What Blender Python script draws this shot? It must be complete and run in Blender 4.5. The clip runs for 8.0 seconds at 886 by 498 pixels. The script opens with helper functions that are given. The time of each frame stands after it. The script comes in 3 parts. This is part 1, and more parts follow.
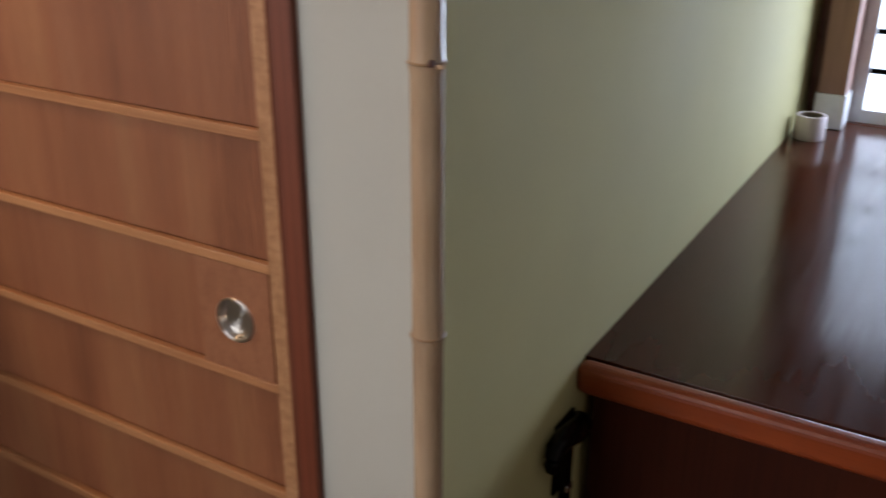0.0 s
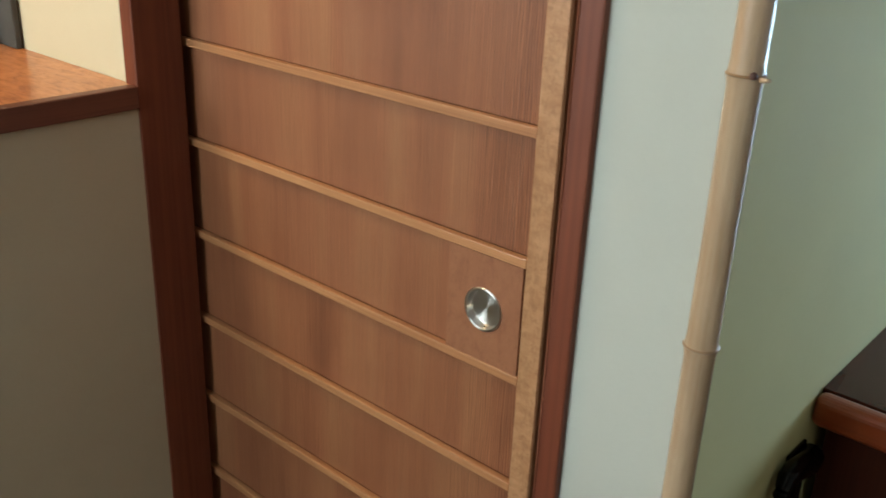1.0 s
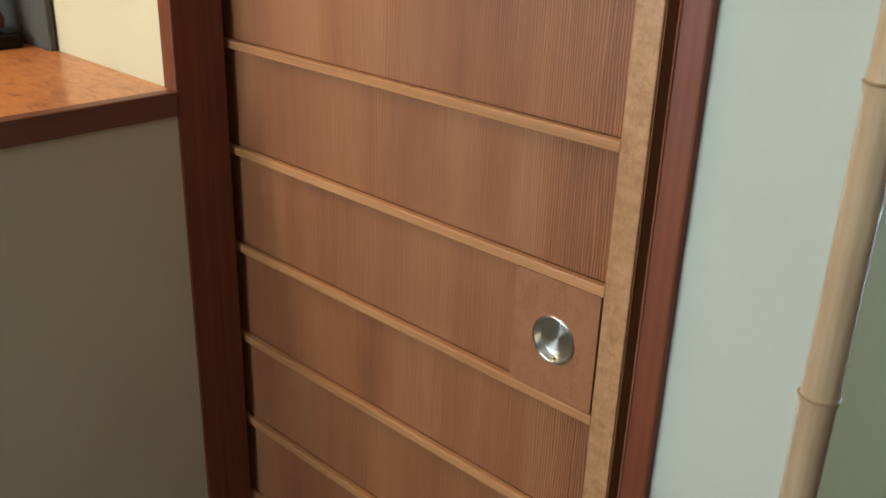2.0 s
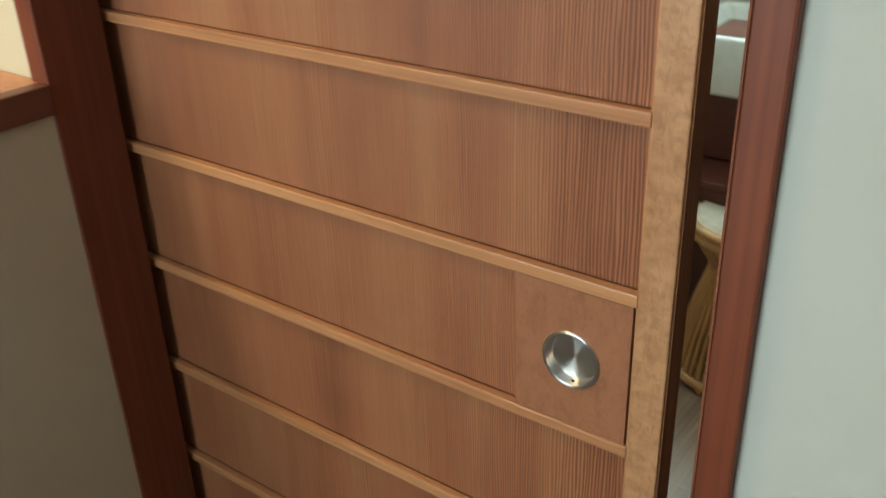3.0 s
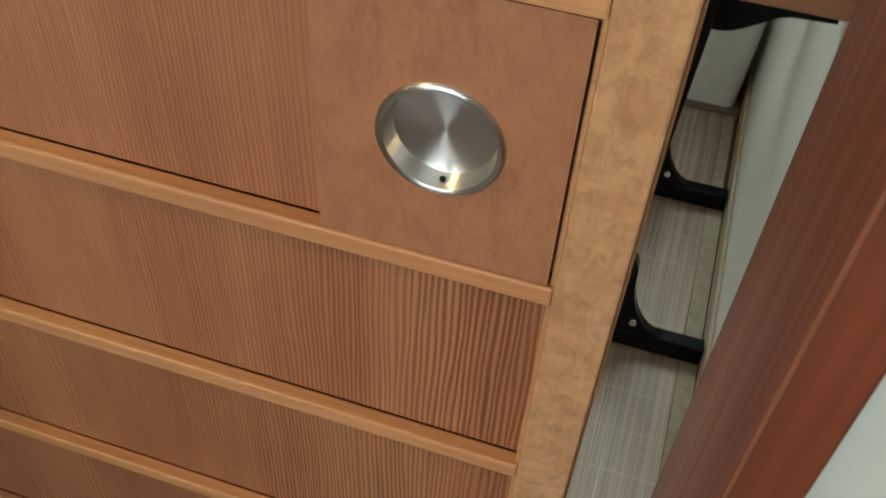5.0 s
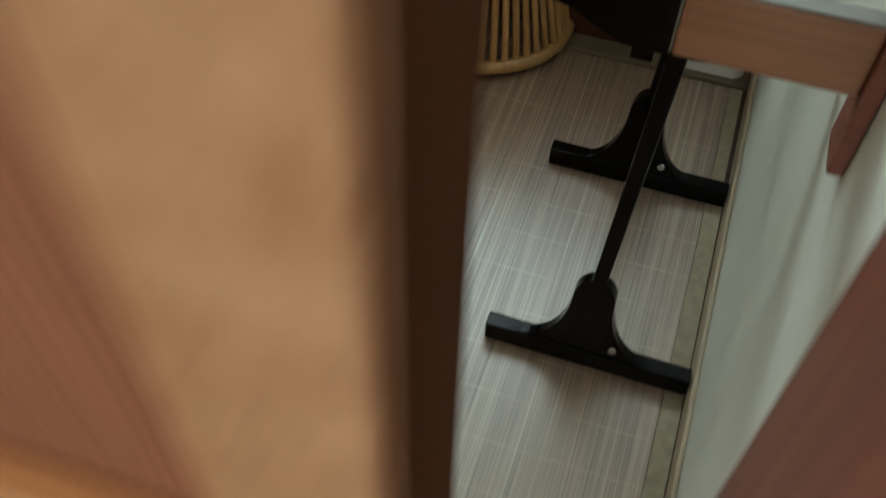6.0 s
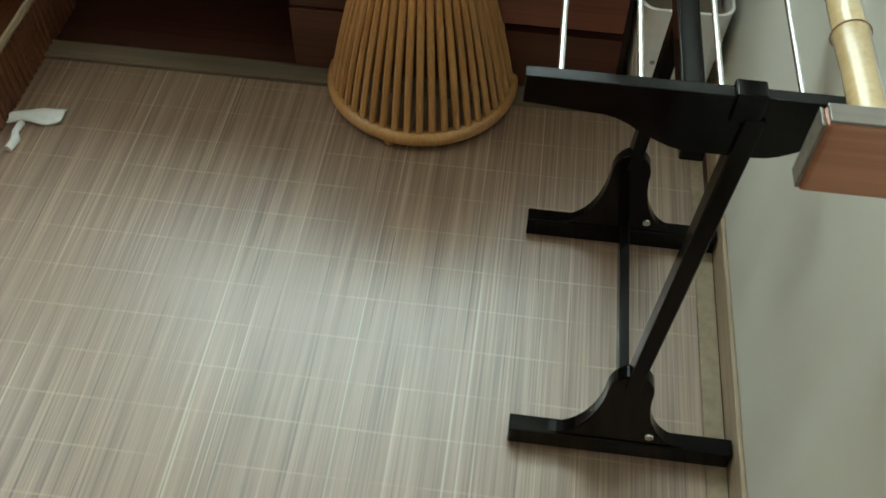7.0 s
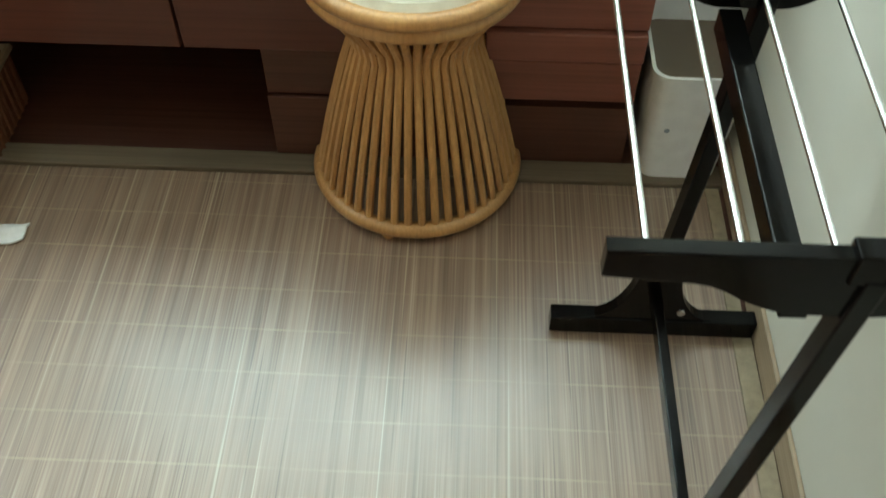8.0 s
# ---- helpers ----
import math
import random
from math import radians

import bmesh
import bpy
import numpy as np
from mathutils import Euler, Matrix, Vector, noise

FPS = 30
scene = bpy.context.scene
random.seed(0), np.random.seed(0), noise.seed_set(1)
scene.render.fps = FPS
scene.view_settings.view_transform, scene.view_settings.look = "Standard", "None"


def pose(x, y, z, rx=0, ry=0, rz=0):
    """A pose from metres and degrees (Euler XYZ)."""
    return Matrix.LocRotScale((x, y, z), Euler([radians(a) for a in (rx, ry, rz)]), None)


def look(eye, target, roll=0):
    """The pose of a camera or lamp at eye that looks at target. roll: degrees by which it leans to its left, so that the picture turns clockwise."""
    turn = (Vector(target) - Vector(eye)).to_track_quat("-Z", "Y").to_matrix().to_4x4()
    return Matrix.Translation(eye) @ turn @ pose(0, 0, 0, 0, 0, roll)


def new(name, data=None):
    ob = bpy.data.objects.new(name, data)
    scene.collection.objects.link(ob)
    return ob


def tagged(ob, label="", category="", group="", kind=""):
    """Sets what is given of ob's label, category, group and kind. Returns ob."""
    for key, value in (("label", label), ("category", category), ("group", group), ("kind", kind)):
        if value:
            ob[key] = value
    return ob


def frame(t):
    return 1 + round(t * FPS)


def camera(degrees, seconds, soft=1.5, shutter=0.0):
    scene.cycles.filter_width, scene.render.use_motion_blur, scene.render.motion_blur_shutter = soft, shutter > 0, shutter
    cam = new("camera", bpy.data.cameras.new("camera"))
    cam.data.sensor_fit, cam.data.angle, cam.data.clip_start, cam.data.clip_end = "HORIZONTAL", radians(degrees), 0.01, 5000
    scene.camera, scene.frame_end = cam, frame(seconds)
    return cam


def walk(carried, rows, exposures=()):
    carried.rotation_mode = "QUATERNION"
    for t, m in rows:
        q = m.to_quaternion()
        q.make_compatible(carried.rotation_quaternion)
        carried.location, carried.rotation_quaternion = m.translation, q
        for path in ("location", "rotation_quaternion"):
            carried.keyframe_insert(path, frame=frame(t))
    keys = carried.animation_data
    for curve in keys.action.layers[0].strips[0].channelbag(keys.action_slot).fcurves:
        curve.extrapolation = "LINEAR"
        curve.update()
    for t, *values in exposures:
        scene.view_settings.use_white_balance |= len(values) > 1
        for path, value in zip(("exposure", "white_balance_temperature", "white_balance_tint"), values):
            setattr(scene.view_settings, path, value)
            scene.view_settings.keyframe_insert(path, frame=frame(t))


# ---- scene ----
cam = camera(50.7, 8.0, soft=1.5, shutter=0.4)
PATH = [
    (0, (0.758, -0.764, 1.499), (0.288, 0.027, 1.108), 0.2),
    (0.5, (0.708, -0.817, 1.503), (0.148, -0.086, 1.113), 1.2),
    (1, (0.666, -0.856, 1.496), (0.065, -0.158, 1.108), 2.4),
    (1.5, (0.632, -0.879, 1.491), (0.007, -0.194, 1.117), 2.3),
    (1.7, (0.610, -0.854, 1.486), (-0.020, -0.178, 1.105), 2.1),
    (2.8, (0.391, -0.666, 1.458), (-0.185, 0.033, 1.033), -0.0),
    (3, (0.348, -0.651, 1.458), (-0.188, 0.057, 0.997), -1.9),
    (3.5, (0.237, -0.621, 1.390), (-0.557, 0.897, 0.358), -1.2),
    (4, (0.171, -0.513, 1.314), (-0.444, 0.928, 0.071), 0.1),
    (4.2, (0.155, -0.466, 1.275), (-0.384, 1.000, 0.026), 2.3),
    (5.3, (0.079, -0.276, 1.214), (-0.247, 1.004, -0.288), 3.9),
    (5.5, (0.098, -0.255, 1.206), (-0.215, 1.002, -0.318), 4.0),
    (5.75, (0.112, -0.185, 1.218), (-0.223, 1.025, -0.337), 3.2),
    (6, (0.116, -0.045, 1.236), (-0.248, 1.123, -0.346), 1.8),
    (6.15, (0.120, 0.016, 1.238), (-0.200, 1.188, -0.349), 1.6),
    (6.25, (0.106, 0.054, 1.241), (-0.188, 1.242, -0.339), 1.5),
    (6.5, (-0.002, 0.052, 1.243), (-0.231, 1.281, -0.318), 1.2),
    (7, (-0.089, 0.094, 1.229), (-0.214, 1.330, -0.339), 1.8),
    (7.5, (-0.145, 0.179, 1.225), (-0.242, 1.420, -0.341), -0.6),
    (8, (-0.191, 0.295, 1.216), (-0.232, 1.547, -0.343), 0.6),
]
walk(cam, [(t, look(eye, target, roll)) for t, eye, target, roll in PATH],
     exposures=[(0.0, -0.62, 7050, 28), (0.5, -0.22, 6600, 13), (1.0, 0.0, 6450, 7), (1.5, 0.0, 6400, 6), (3.0, 0.03, 6350, 4), (3.5, -0.05, 6950, 12), (4.2, 0.08, 6850, 10), (5.3, 0.12, 6500, 5), (5.6, 0.12, 6450, 4), (6.0, 0.0, 6250, 6), (6.5, 0.15, 6650, 8), (7.0, 0.40, 6550, 6), (7.5, 0.62, 6350, 4), (8.0, 0.80, 6400, 5)])

# ---- world and light ----
world = bpy.data.worlds.new("sky")
scene.world = world
world.use_nodes = True
wn = world.node_tree
sky = wn.nodes.new("ShaderNodeTexSky")
sky.sky_type = "NISHITA"
sky.sun_disc = False
sky.sun_elevation, sky.sun_rotation = radians(38), radians(150)
wn.links.new(sky.outputs[0], wn.nodes["Background"].inputs[0])
wn.nodes["Background"].inputs[1].default_value = 0.1


def area_lamp(name, eye, target, w, h, power, color):
    data = bpy.data.lights.new(name, "AREA")
    data.shape, data.size, data.size_y, data.energy, data.color = "RECTANGLE", w, h, power, color
    ob = new(name, data)
    ob.matrix_world = look(eye, target)
    return ob


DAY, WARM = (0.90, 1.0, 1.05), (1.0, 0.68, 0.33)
area_lamp("window_light_stair", (0.95, 2.02, 1.17), (0.85, 0, 1.3), 0.95, 0.6, 27, (0.66, 0.90, 1.18))
area_lamp("window_light_wash", (-0.63, 2.12, 1.86), (-0.63, 0.6, 1.86), 1.55, 0.94, 38, (0.83, 0.97, 0.99))
# weak fill for the far floor, from an unseen side window
area_lamp("fill_light_wash_side", (-1.84, 1.30, 1.66), (0, 1.30, 1.3), 0.95, 0.8, 3, (0.80, 0.95, 1.05))
area_lamp("window_light_hall", (-0.62, -2.86, 1.86), (-0.2, 0, 1.25), 1.72, 0.86, 58, DAY)
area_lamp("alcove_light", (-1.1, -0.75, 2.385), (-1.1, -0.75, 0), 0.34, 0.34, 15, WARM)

# ---- materials ----


def nodes_of(name):
    m = bpy.data.materials.new(name)
    m.use_nodes = True
    nt = m.node_tree
    return m, nt, nt.nodes["Principled BSDF"]


def n_new(nt, kind, **inputs):
    n = nt.nodes.new(kind)
    for k, v in inputs.items():
        n.inputs[k.replace("_", " ")].default_value = v
    return n


def ramp(nt, fac, stops):
    r = nt.nodes.new("ShaderNodeValToRGB")
    el = r.color_ramp.elements
    while len(el) < len(stops):
        el.new(0.5)
    for e, (p, c) in zip(el, stops):
        e.position, e.color = p, (*c, 1)
    nt.links.new(fac, r.inputs[0])
    return r.outputs[0]


def coords(nt, scale, offset_random=False):
    tc = nt.nodes.new("ShaderNodeTexCoord")
    mp = nt.nodes.new("ShaderNodeMapping")
    mp.inputs["Scale"].default_value = scale
    out = tc.outputs["Object"]
    if offset_random:
        info = nt.nodes.new("ShaderNodeObjectInfo")
        mul = nt.nodes.new("ShaderNodeVectorMath")
        mul.operation = "MULTIPLY_ADD"
        comb = nt.nodes.new("ShaderNodeCombineXYZ")
        for i in range(3):
            nt.links.new(info.outputs["Random"], comb.inputs[i])
        nt.links.new(comb.outputs[0], mul.inputs[0])
        mul.inputs[1].default_value = (7.3, 3.1, 5.7)
        nt.links.new(out, mul.inputs[2])
        out = mul.outputs[0]
    nt.links.new(out, mp.inputs[0])
    return mp.outputs[0]


def noise_tex(nt, vec, scale, detail=4.0, rough=0.55, warp=0.0):
    n = n_new(nt, "ShaderNodeTexNoise", Scale=scale, Detail=detail, Roughness=rough, Distortion=warp)
    nt.links.new(vec, n.inputs["Vector"])
    return n.outputs["Fac"]


def mixed(nt, fac, a, b, mode="MIX"):
    m = nt.nodes.new("ShaderNodeMix")
    m.data_type, m.blend_type = "RGBA", mode
    for sock, v in ((m.inputs[0], fac), (m.inputs[6], a), (m.inputs[7], b)):
        if isinstance(v, (float, int)):
            sock.default_value = v
        elif isinstance(v, tuple):
            sock.default_value = (*v, 1)
        else:
            nt.links.new(v, sock)
    return m.outputs[2]


def bump(nt, height, strength, distance, bsdf):
    b = n_new(nt, "ShaderNodeBump", Strength=strength, Distance=distance)
    nt.links.new(height, b.inputs["Height"])
    nt.links.new(b.outputs[0], bsdf.inputs["Normal"])


def wood(name, dark, light, axis, rough=0.45, fine=260.0, coat=0.0, figure=0.35, lines=0.5):
    """Straight-grained wood whose fibres run along the given axis."""
    m, nt, p = nodes_of(name)
    long, short = 1.2, fine
    sc = [short, short, short]
    sc["xyz".index(axis)] = long * 2
    v = coords(nt, tuple(sc), True)
    fibre = noise_tex(nt, v, 1.0, 3.0, 0.6)
    sc2 = [14.0, 14.0, 14.0]
    sc2["xyz".index(axis)] = 1.6
    band = noise_tex(nt, coords(nt, tuple(sc2), True), 1.0, 3.0)
    blot = noise_tex(nt, coords(nt, (5, 5, 5), True), 1.0, 4.0)
    c1 = ramp(nt, band, [(0.3, dark), (0.72, light)])
    c2 = ramp(nt, fibre, [(0.32, tuple(c * 0.55 for c in dark)), (0.62, light)])
    c = mixed(nt, lines * 0.6, c1, c2)
    c = mixed(nt, figure, c, ramp(nt, blot, [(0.3, (0.62, 0.58, 0.56)), (0.7, (1.12, 1.1, 1.08))]), "MULTIPLY")
    nt.links.new(c, p.inputs["Base Color"])
    nt.links.new(ramp(nt, fibre, [(0.2, (rough + 0.12,) * 3), (0.8, (rough - 0.08,) * 3)]), p.inputs["Roughness"])
    p.inputs["Coat Weight"].default_value = coat
    p.inputs["Coat Roughness"].default_value = 0.16
    bump(nt, fibre, 0.25, 0.0006, p)
    return m


def blotchy_wood(name, dark, light, stretch, rough=0.4, coat=0.0, warp=1.2, spots=0.4):
    """Wood with wavy uneven figure and small dark flecks instead of straight lines."""
    m, nt, p = nodes_of(name)
    wave = noise_tex(nt, coords(nt, stretch), 1.0, 5.0, 0.6, warp)
    broad = noise_tex(nt, coords(nt, (5, 5, 5)), 1.0, 4.0)
    fleck = noise_tex(nt, coords(nt, tuple(v * 5.0 for v in stretch)), 1.0, 3.0, 0.6, 0.6)
    c = ramp(nt, wave, [(0.30, dark), (0.46, tuple(0.35 * a + 0.65 * b for a, b in zip(dark, light))), (0.70, light)])
    c = mixed(nt, spots, c, ramp(nt, fleck, [(0.30, (0.55, 0.48, 0.42)), (0.46, (1, 1, 1)), (0.75, (1.12, 1.1, 1.08))]), "MULTIPLY")
    c = mixed(nt, 0.5, c, ramp(nt, broad, [(0.3, (0.78, 0.72, 0.68)), (0.7, (1.1, 1.1, 1.1))]), "MULTIPLY")
    nt.links.new(c, p.inputs["Base Color"])
    nt.links.new(ramp(nt, fleck, [(0.2, (rough + 0.1,) * 3), (0.8, (rough - 0.06,) * 3)]), p.inputs["Roughness"])
    p.inputs["Coat Weight"].default_value = coat
    p.inputs["Coat Roughness"].default_value = 0.18
    bump(nt, fleck, 0.12, 0.0005, p)
    return m


def flat_noise(name, c0, c1, scale=8.0, rough=0.6, relief=0.15, fine=300.0, metal=0.0, dist=0.0008):
    m, nt, p = nodes_of(name)
    v = coords(nt, (1, 1, 1))
    a, b = noise_tex(nt, v, scale, 5.0), noise_tex(nt, v, fine, 3.0)
    c = ramp(nt, a, [(0.3, c0), (0.7, c1)])
    c = mixed(nt, 0.12, c, ramp(nt, b, [(0.3, c0), (0.7, c1)]))
    nt.links.new(c, p.inputs["Base Color"])
    nt.links.new(ramp(nt, a, [(0.2, (rough - 0.06,) * 3), (0.8, (rough + 0.08,) * 3)]), p.inputs["Roughness"])
    p.inputs["Metallic"].default_value = metal
    bump(nt, b, relief, dist, p)
    return m


def reeded_panel():
    """Cedar board with upright growth lines, wide and raised beside the leading stile, finer and fainter away from it."""
    m, nt, p = nodes_of("cedar_panel")

    def calc(op, x, y=0.0):
        n = nt.nodes.new("ShaderNodeMath")
        n.operation = op
        for sock, v in zip(n.inputs, (x, y)):
            if isinstance(v, (float, int)):
                sock.default_value = v
            else:
                nt.links.new(v, sock)
        return n.outputs[0]

    sep = nt.nodes.new("ShaderNodeSeparateXYZ")
    nt.links.new(coords(nt, (1, 1, 1)), sep.inputs[0])
    info = nt.nodes.new("ShaderNodeObjectInfo")
    dist = calc("SUBTRACT", 0.0605, sep.outputs[0])
    wob = noise_tex(nt, coords(nt, (16, 1, 2.4), True), 1.0, 3.0)
    jit = noise_tex(nt, coords(nt, (240, 1, 7), True), 1.0, 2.0)
    near = calc("MINIMUM", dist, 0.34)
    turns = calc("ADD", calc("MULTIPLY", dist, 235.0), calc("MULTIPLY", calc("MULTIPLY", near, near), 330.0))
    turns = calc("ADD", turns, calc("MULTIPLY", wob, 6.0))
    turns = calc("ADD", turns, calc("MULTIPLY", jit, 0.9))
    turns = calc("ADD", turns, calc("MULTIPLY", info.outputs["Random"], 9.0))
    line = calc("ADD", calc("MULTIPLY", calc("SINE", calc("MULTIPLY", turns, 6.2832)), 0.5), 0.5)
    band = noise_tex(nt, coords(nt, (9, 9, 0.5), True), 1.0, 3.0)
    blot = noise_tex(nt, coords(nt, (26, 26, 7), True), 1.0, 4.0)
    fine = noise_tex(nt, coords(nt, (520, 420, 6), True), 1.0, 2.0)
    c = ramp(nt, band, [(0.28, (0.190, 0.065, 0.028)), (0.5, (0.272, 0.103, 0.045)), (0.75, (0.335, 0.150, 0.067))])
    c = mixed(nt, 0.35, c, ramp(nt, blot, [(0.32, (0.80, 0.76, 0.74)), (0.68, (1.10, 1.10, 1.10))]), "MULTIPLY")
    reed = ramp(nt, line, [(0.15, (0.42, 0.34, 0.28)), (0.50, (0.96, 0.95, 0.94)), (0.85, (1.36, 1.40, 1.45))])
    amount = ramp(nt, dist, [(0.0, (0.92, 0.92, 0.92)), (0.12, (0.62, 0.62, 0.62)), (0.30, (0.34, 0.34, 0.34)), (0.62, (0.10, 0.10, 0.10))])
    patch = ramp(nt, wob, [(0.34, (0.45, 0.45, 0.45)), (0.62, (1, 1, 1))])
    amount = mixed(nt, 1.0, amount, patch, "MULTIPLY")
    c = mixed(nt, amount, c, mixed(nt, 1.0, c, reed, "MULTIPLY"))
    c = mixed(nt, 0.28, c, ramp(nt, fine, [(0.3, (0.6, 0.6, 0.6)), (0.7, (1.15, 1.15, 1.15))]), "MULTIPLY")
    nt.links.new(c, p.inputs["Base Color"])
    nt.links.new(ramp(nt, line, [(0.2, (0.58,) * 3), (0.8, (0.46,) * 3)]), p.inputs["Roughness"])
    bump(nt, calc("MULTIPLY", line, amount), 0.8, 0.0008, p)
    return m


def figured_stile():
    """Pale maple-like stile with curly figure across it."""
    m, nt, p = nodes_of("stile_wood")
    curl = noise_tex(nt, coords(nt, (40, 40, 85)), 1.0, 5.0, 0.62)
    broad = noise_tex(nt, coords(nt, (12, 12, 4)), 1.0, 3.0)
    fibre = noise_tex(nt, coords(nt, (500, 500, 6)), 1.0, 2.0)
    c = ramp(nt, broad, [(0.3, (0.34, 0.165, 0.076)), (0.7, (0.45, 0.238, 0.12))])
    c = mixed(nt, 0.36, c, ramp(nt, curl, [(0.36, (0.29, 0.13, 0.05)), (0.64, (0.56, 0.33, 0.17))]))
    c = mixed(nt, 0.3, c, ramp(nt, fibre, [(0.3, (0.75, 0.75, 0.75)), (0.7, (1.1, 1.1, 1.1))]), "MULTIPLY")
    fleck = noise_tex(nt, coords(nt, (120, 120, 70)), 1.0, 3.0, 0.6, 1.0)
    c = mixed(nt, 0.38, c, ramp(nt, fleck, [(0.36, (0.54, 0.44, 0.34)), (0.50, (1, 1, 1)), (0.75, (1.12, 1.1, 1.06))]), "MULTIPLY")
    nt.links.new(c, p.inputs["Base Color"])
    p.inputs["Roughness"].default_value = 0.42
    bump(nt, curl, 0.1, 0.0005, p)
    return m


def bamboo(name, c0, c1):
    m, nt, p = nodes_of(name)
    st = noise_tex(nt, coords(nt, (260, 260, 3)), 1.0, 3.0)
    bl = noise_tex(nt, coords(nt, (18, 18, 7)), 1.0, 4.0)
    c = mixed(nt, 0.4, ramp(nt, bl, [(0.3, c0), (0.7, c1)]), ramp(nt, st, [(0.3, c0), (0.7, c1)]))
    nt.links.new(c, p.inputs["Base Color"])
    p.inputs["Roughness"].default_value = 0.24
    p.inputs["Coat Weight"].default_value = 1.0
    p.inputs["Coat Roughness"].default_value = 0.05
    bump(nt, st, 0.1, 0.0004, p)
    return m


def mat_floor():
    """Floor matting of thin bamboo splints along y, tied by pale threads along x."""
    m, nt, p = nodes_of("splint_matting")
    fine = noise_tex(nt, coords(nt, (300, 1.1, 1)), 1.0, 2.0, 0.7)
    wide = noise_tex(nt, coords(nt, (70, 2.2, 1)), 1.0, 3.0, 0.6)
    stain = noise_tex(nt, coords(nt, (2.2, 2.2, 1)), 1.0, 3.0)
    c = ramp(nt, fine, [(0.2, (0.178, 0.106, 0.074)), (0.45, (0.262, 0.180, 0.130)), (0.62, (0.325, 0.244, 0.182)), (0.84, (0.45, 0.375, 0.296))])
    c = mixed(nt, 0.62, c, ramp(nt, wide, [(0.3, (0.46, 0.40, 0.37)), (0.7, (1.36, 1.31, 1.24))]), "MULTIPLY")
    c = mixed(nt, 0.4, c, ramp(nt, stain, [(0.3, (0.8, 0.74, 0.7)), (0.7, (1.1, 1.08, 1.05))]), "MULTIPLY")
    # single pale and dark splints among the rest
    pale = noise_tex(nt, coords(nt, (150, 0.9, 1)), 1.0, 1.0, 0.4)
    dark = noise_tex(nt, coords(nt, (190, 2.6, 1)), 1.0, 1.0, 0.4)
    c = mixed(nt, ramp(nt, pale, [(0.66, (0, 0, 0)), (0.72, (0.55, 0.55, 0.55))]), c, (0.56, 0.48, 0.34))
    c = mixed(nt, ramp(nt, dark, [(0.27, (0.7, 0.7, 0.7)), (0.33, (0, 0, 0))]), c, (0.10, 0.055, 0.035))
    w = nt.nodes.new("ShaderNodeTexWave")
    w.wave_type, w.bands_direction = "BANDS", "Y"
    w.inputs["Scale"].default_value = 4.08
    w.inputs["Distortion"].default_value = 0.3
    w.inputs["Detail Scale"].default_value = 3.0
    w.inputs["Phase Offset"].default_value = 1.68
    nt.links.new(coords(nt, (0.25, 1, 1)), w.inputs["Vector"])
    th = ramp(nt, w.outputs["Fac"], [(0.9945, (0, 0, 0)), (0.9990, (0.9, 0.9, 0.9))])
    brk = ramp(nt, noise_tex(nt, coords(nt, (11, 9, 1)), 1.0, 3.0), [(0.36, (0.04, 0.04, 0.04)), (0.62, (0.38, 0.38, 0.38))])
    c = mixed(nt, mixed(nt, 1.0, th, brk, "MULTIPLY"), c, (0.55, 0.45, 0.27))
    nt.links.new(c, p.inputs["Base Color"])
    nt.links.new(ramp(nt, wide, [(0.2, (0.40,) * 3), (0.8, (0.32,) * 3)]), p.inputs["Roughness"])
    p.inputs["Specular IOR Level"].default_value = 1.0
    p.inputs["Coat Weight"].default_value = 1.0
    p.inputs["Coat Roughness"].default_value = 0.27
    bump(nt, fine, 0.18, 0.0006, p)
    return m


def brushed_steel():
    m, nt, p = nodes_of("brushed_steel")
    p.inputs["Base Color"].default_value = (0.72, 0.71, 0.68, 1)
    p.inputs["Metallic"].default_value = 1.0
    p.inputs["Roughness"].default_value = 0.28
    p.inputs["Anisotropic"].default_value = 0.9
    p.inputs["Anisotropic Rotation"].default_value = 0.25
    t = nt.nodes.new("ShaderNodeTangent")
    t.direction_type, t.axis = "RADIAL", "Y"
    nt.links.new(t.outputs[0], p.inputs["Tangent"])
    return m


def plain(name, color, rough, metal=0.0, scale=30.0):
    return flat_noise(name, tuple(c * 0.88 for c in color), color, scale, rough, 0.05, 400.0, metal, 0.0004)


def paper():
    m, nt, p = nodes_of("window_paper")
    out = nt.nodes["Material Output"]
    d = n_new(nt, "ShaderNodeBsdfDiffuse", Color=(0.9, 0.92, 0.9, 1))
    t = n_new(nt, "ShaderNodeBsdfTranslucent", Color=(0.9, 0.93, 0.92, 1))
    mx = n_new(nt, "ShaderNodeMixShader", Fac=0.6)
    nt.links.new(d.outputs[0], mx.inputs[1])
    nt.links.new(t.outputs[0], mx.inputs[2])
    nt.links.new(mx.outputs[0], out.inputs[0])
    return m


PANEL, STILE = reeded_panel(), figured_stile()
RAIL = wood("rail_wood", (0.35, 0.148, 0.062), (0.50, 0.250, 0.112), "x", 0.40, 300)
PADW = blotchy_wood("pad_wood", (0.225, 0.088, 0.042), (0.31, 0.130, 0.062), (70, 70, 34), 0.48, 0.0, 0.8, 0.3)
# stile wood made darker, with the shade on the edge put into its colour
EDGE = wood("shaded_edge_wood", (0.15, 0.070, 0.032), (0.23, 0.110, 0.052), "z", 0.75, 300)
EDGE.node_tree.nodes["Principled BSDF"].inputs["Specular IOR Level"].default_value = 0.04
JAMB = wood("jamb_wood", (0.105, 0.023, 0.009), (0.19, 0.048, 0.019), "z", 0.5, 110, lines=0.55)
JAMB.node_tree.nodes["Principled BSDF"].inputs["Specular IOR Level"].default_value = 0.45
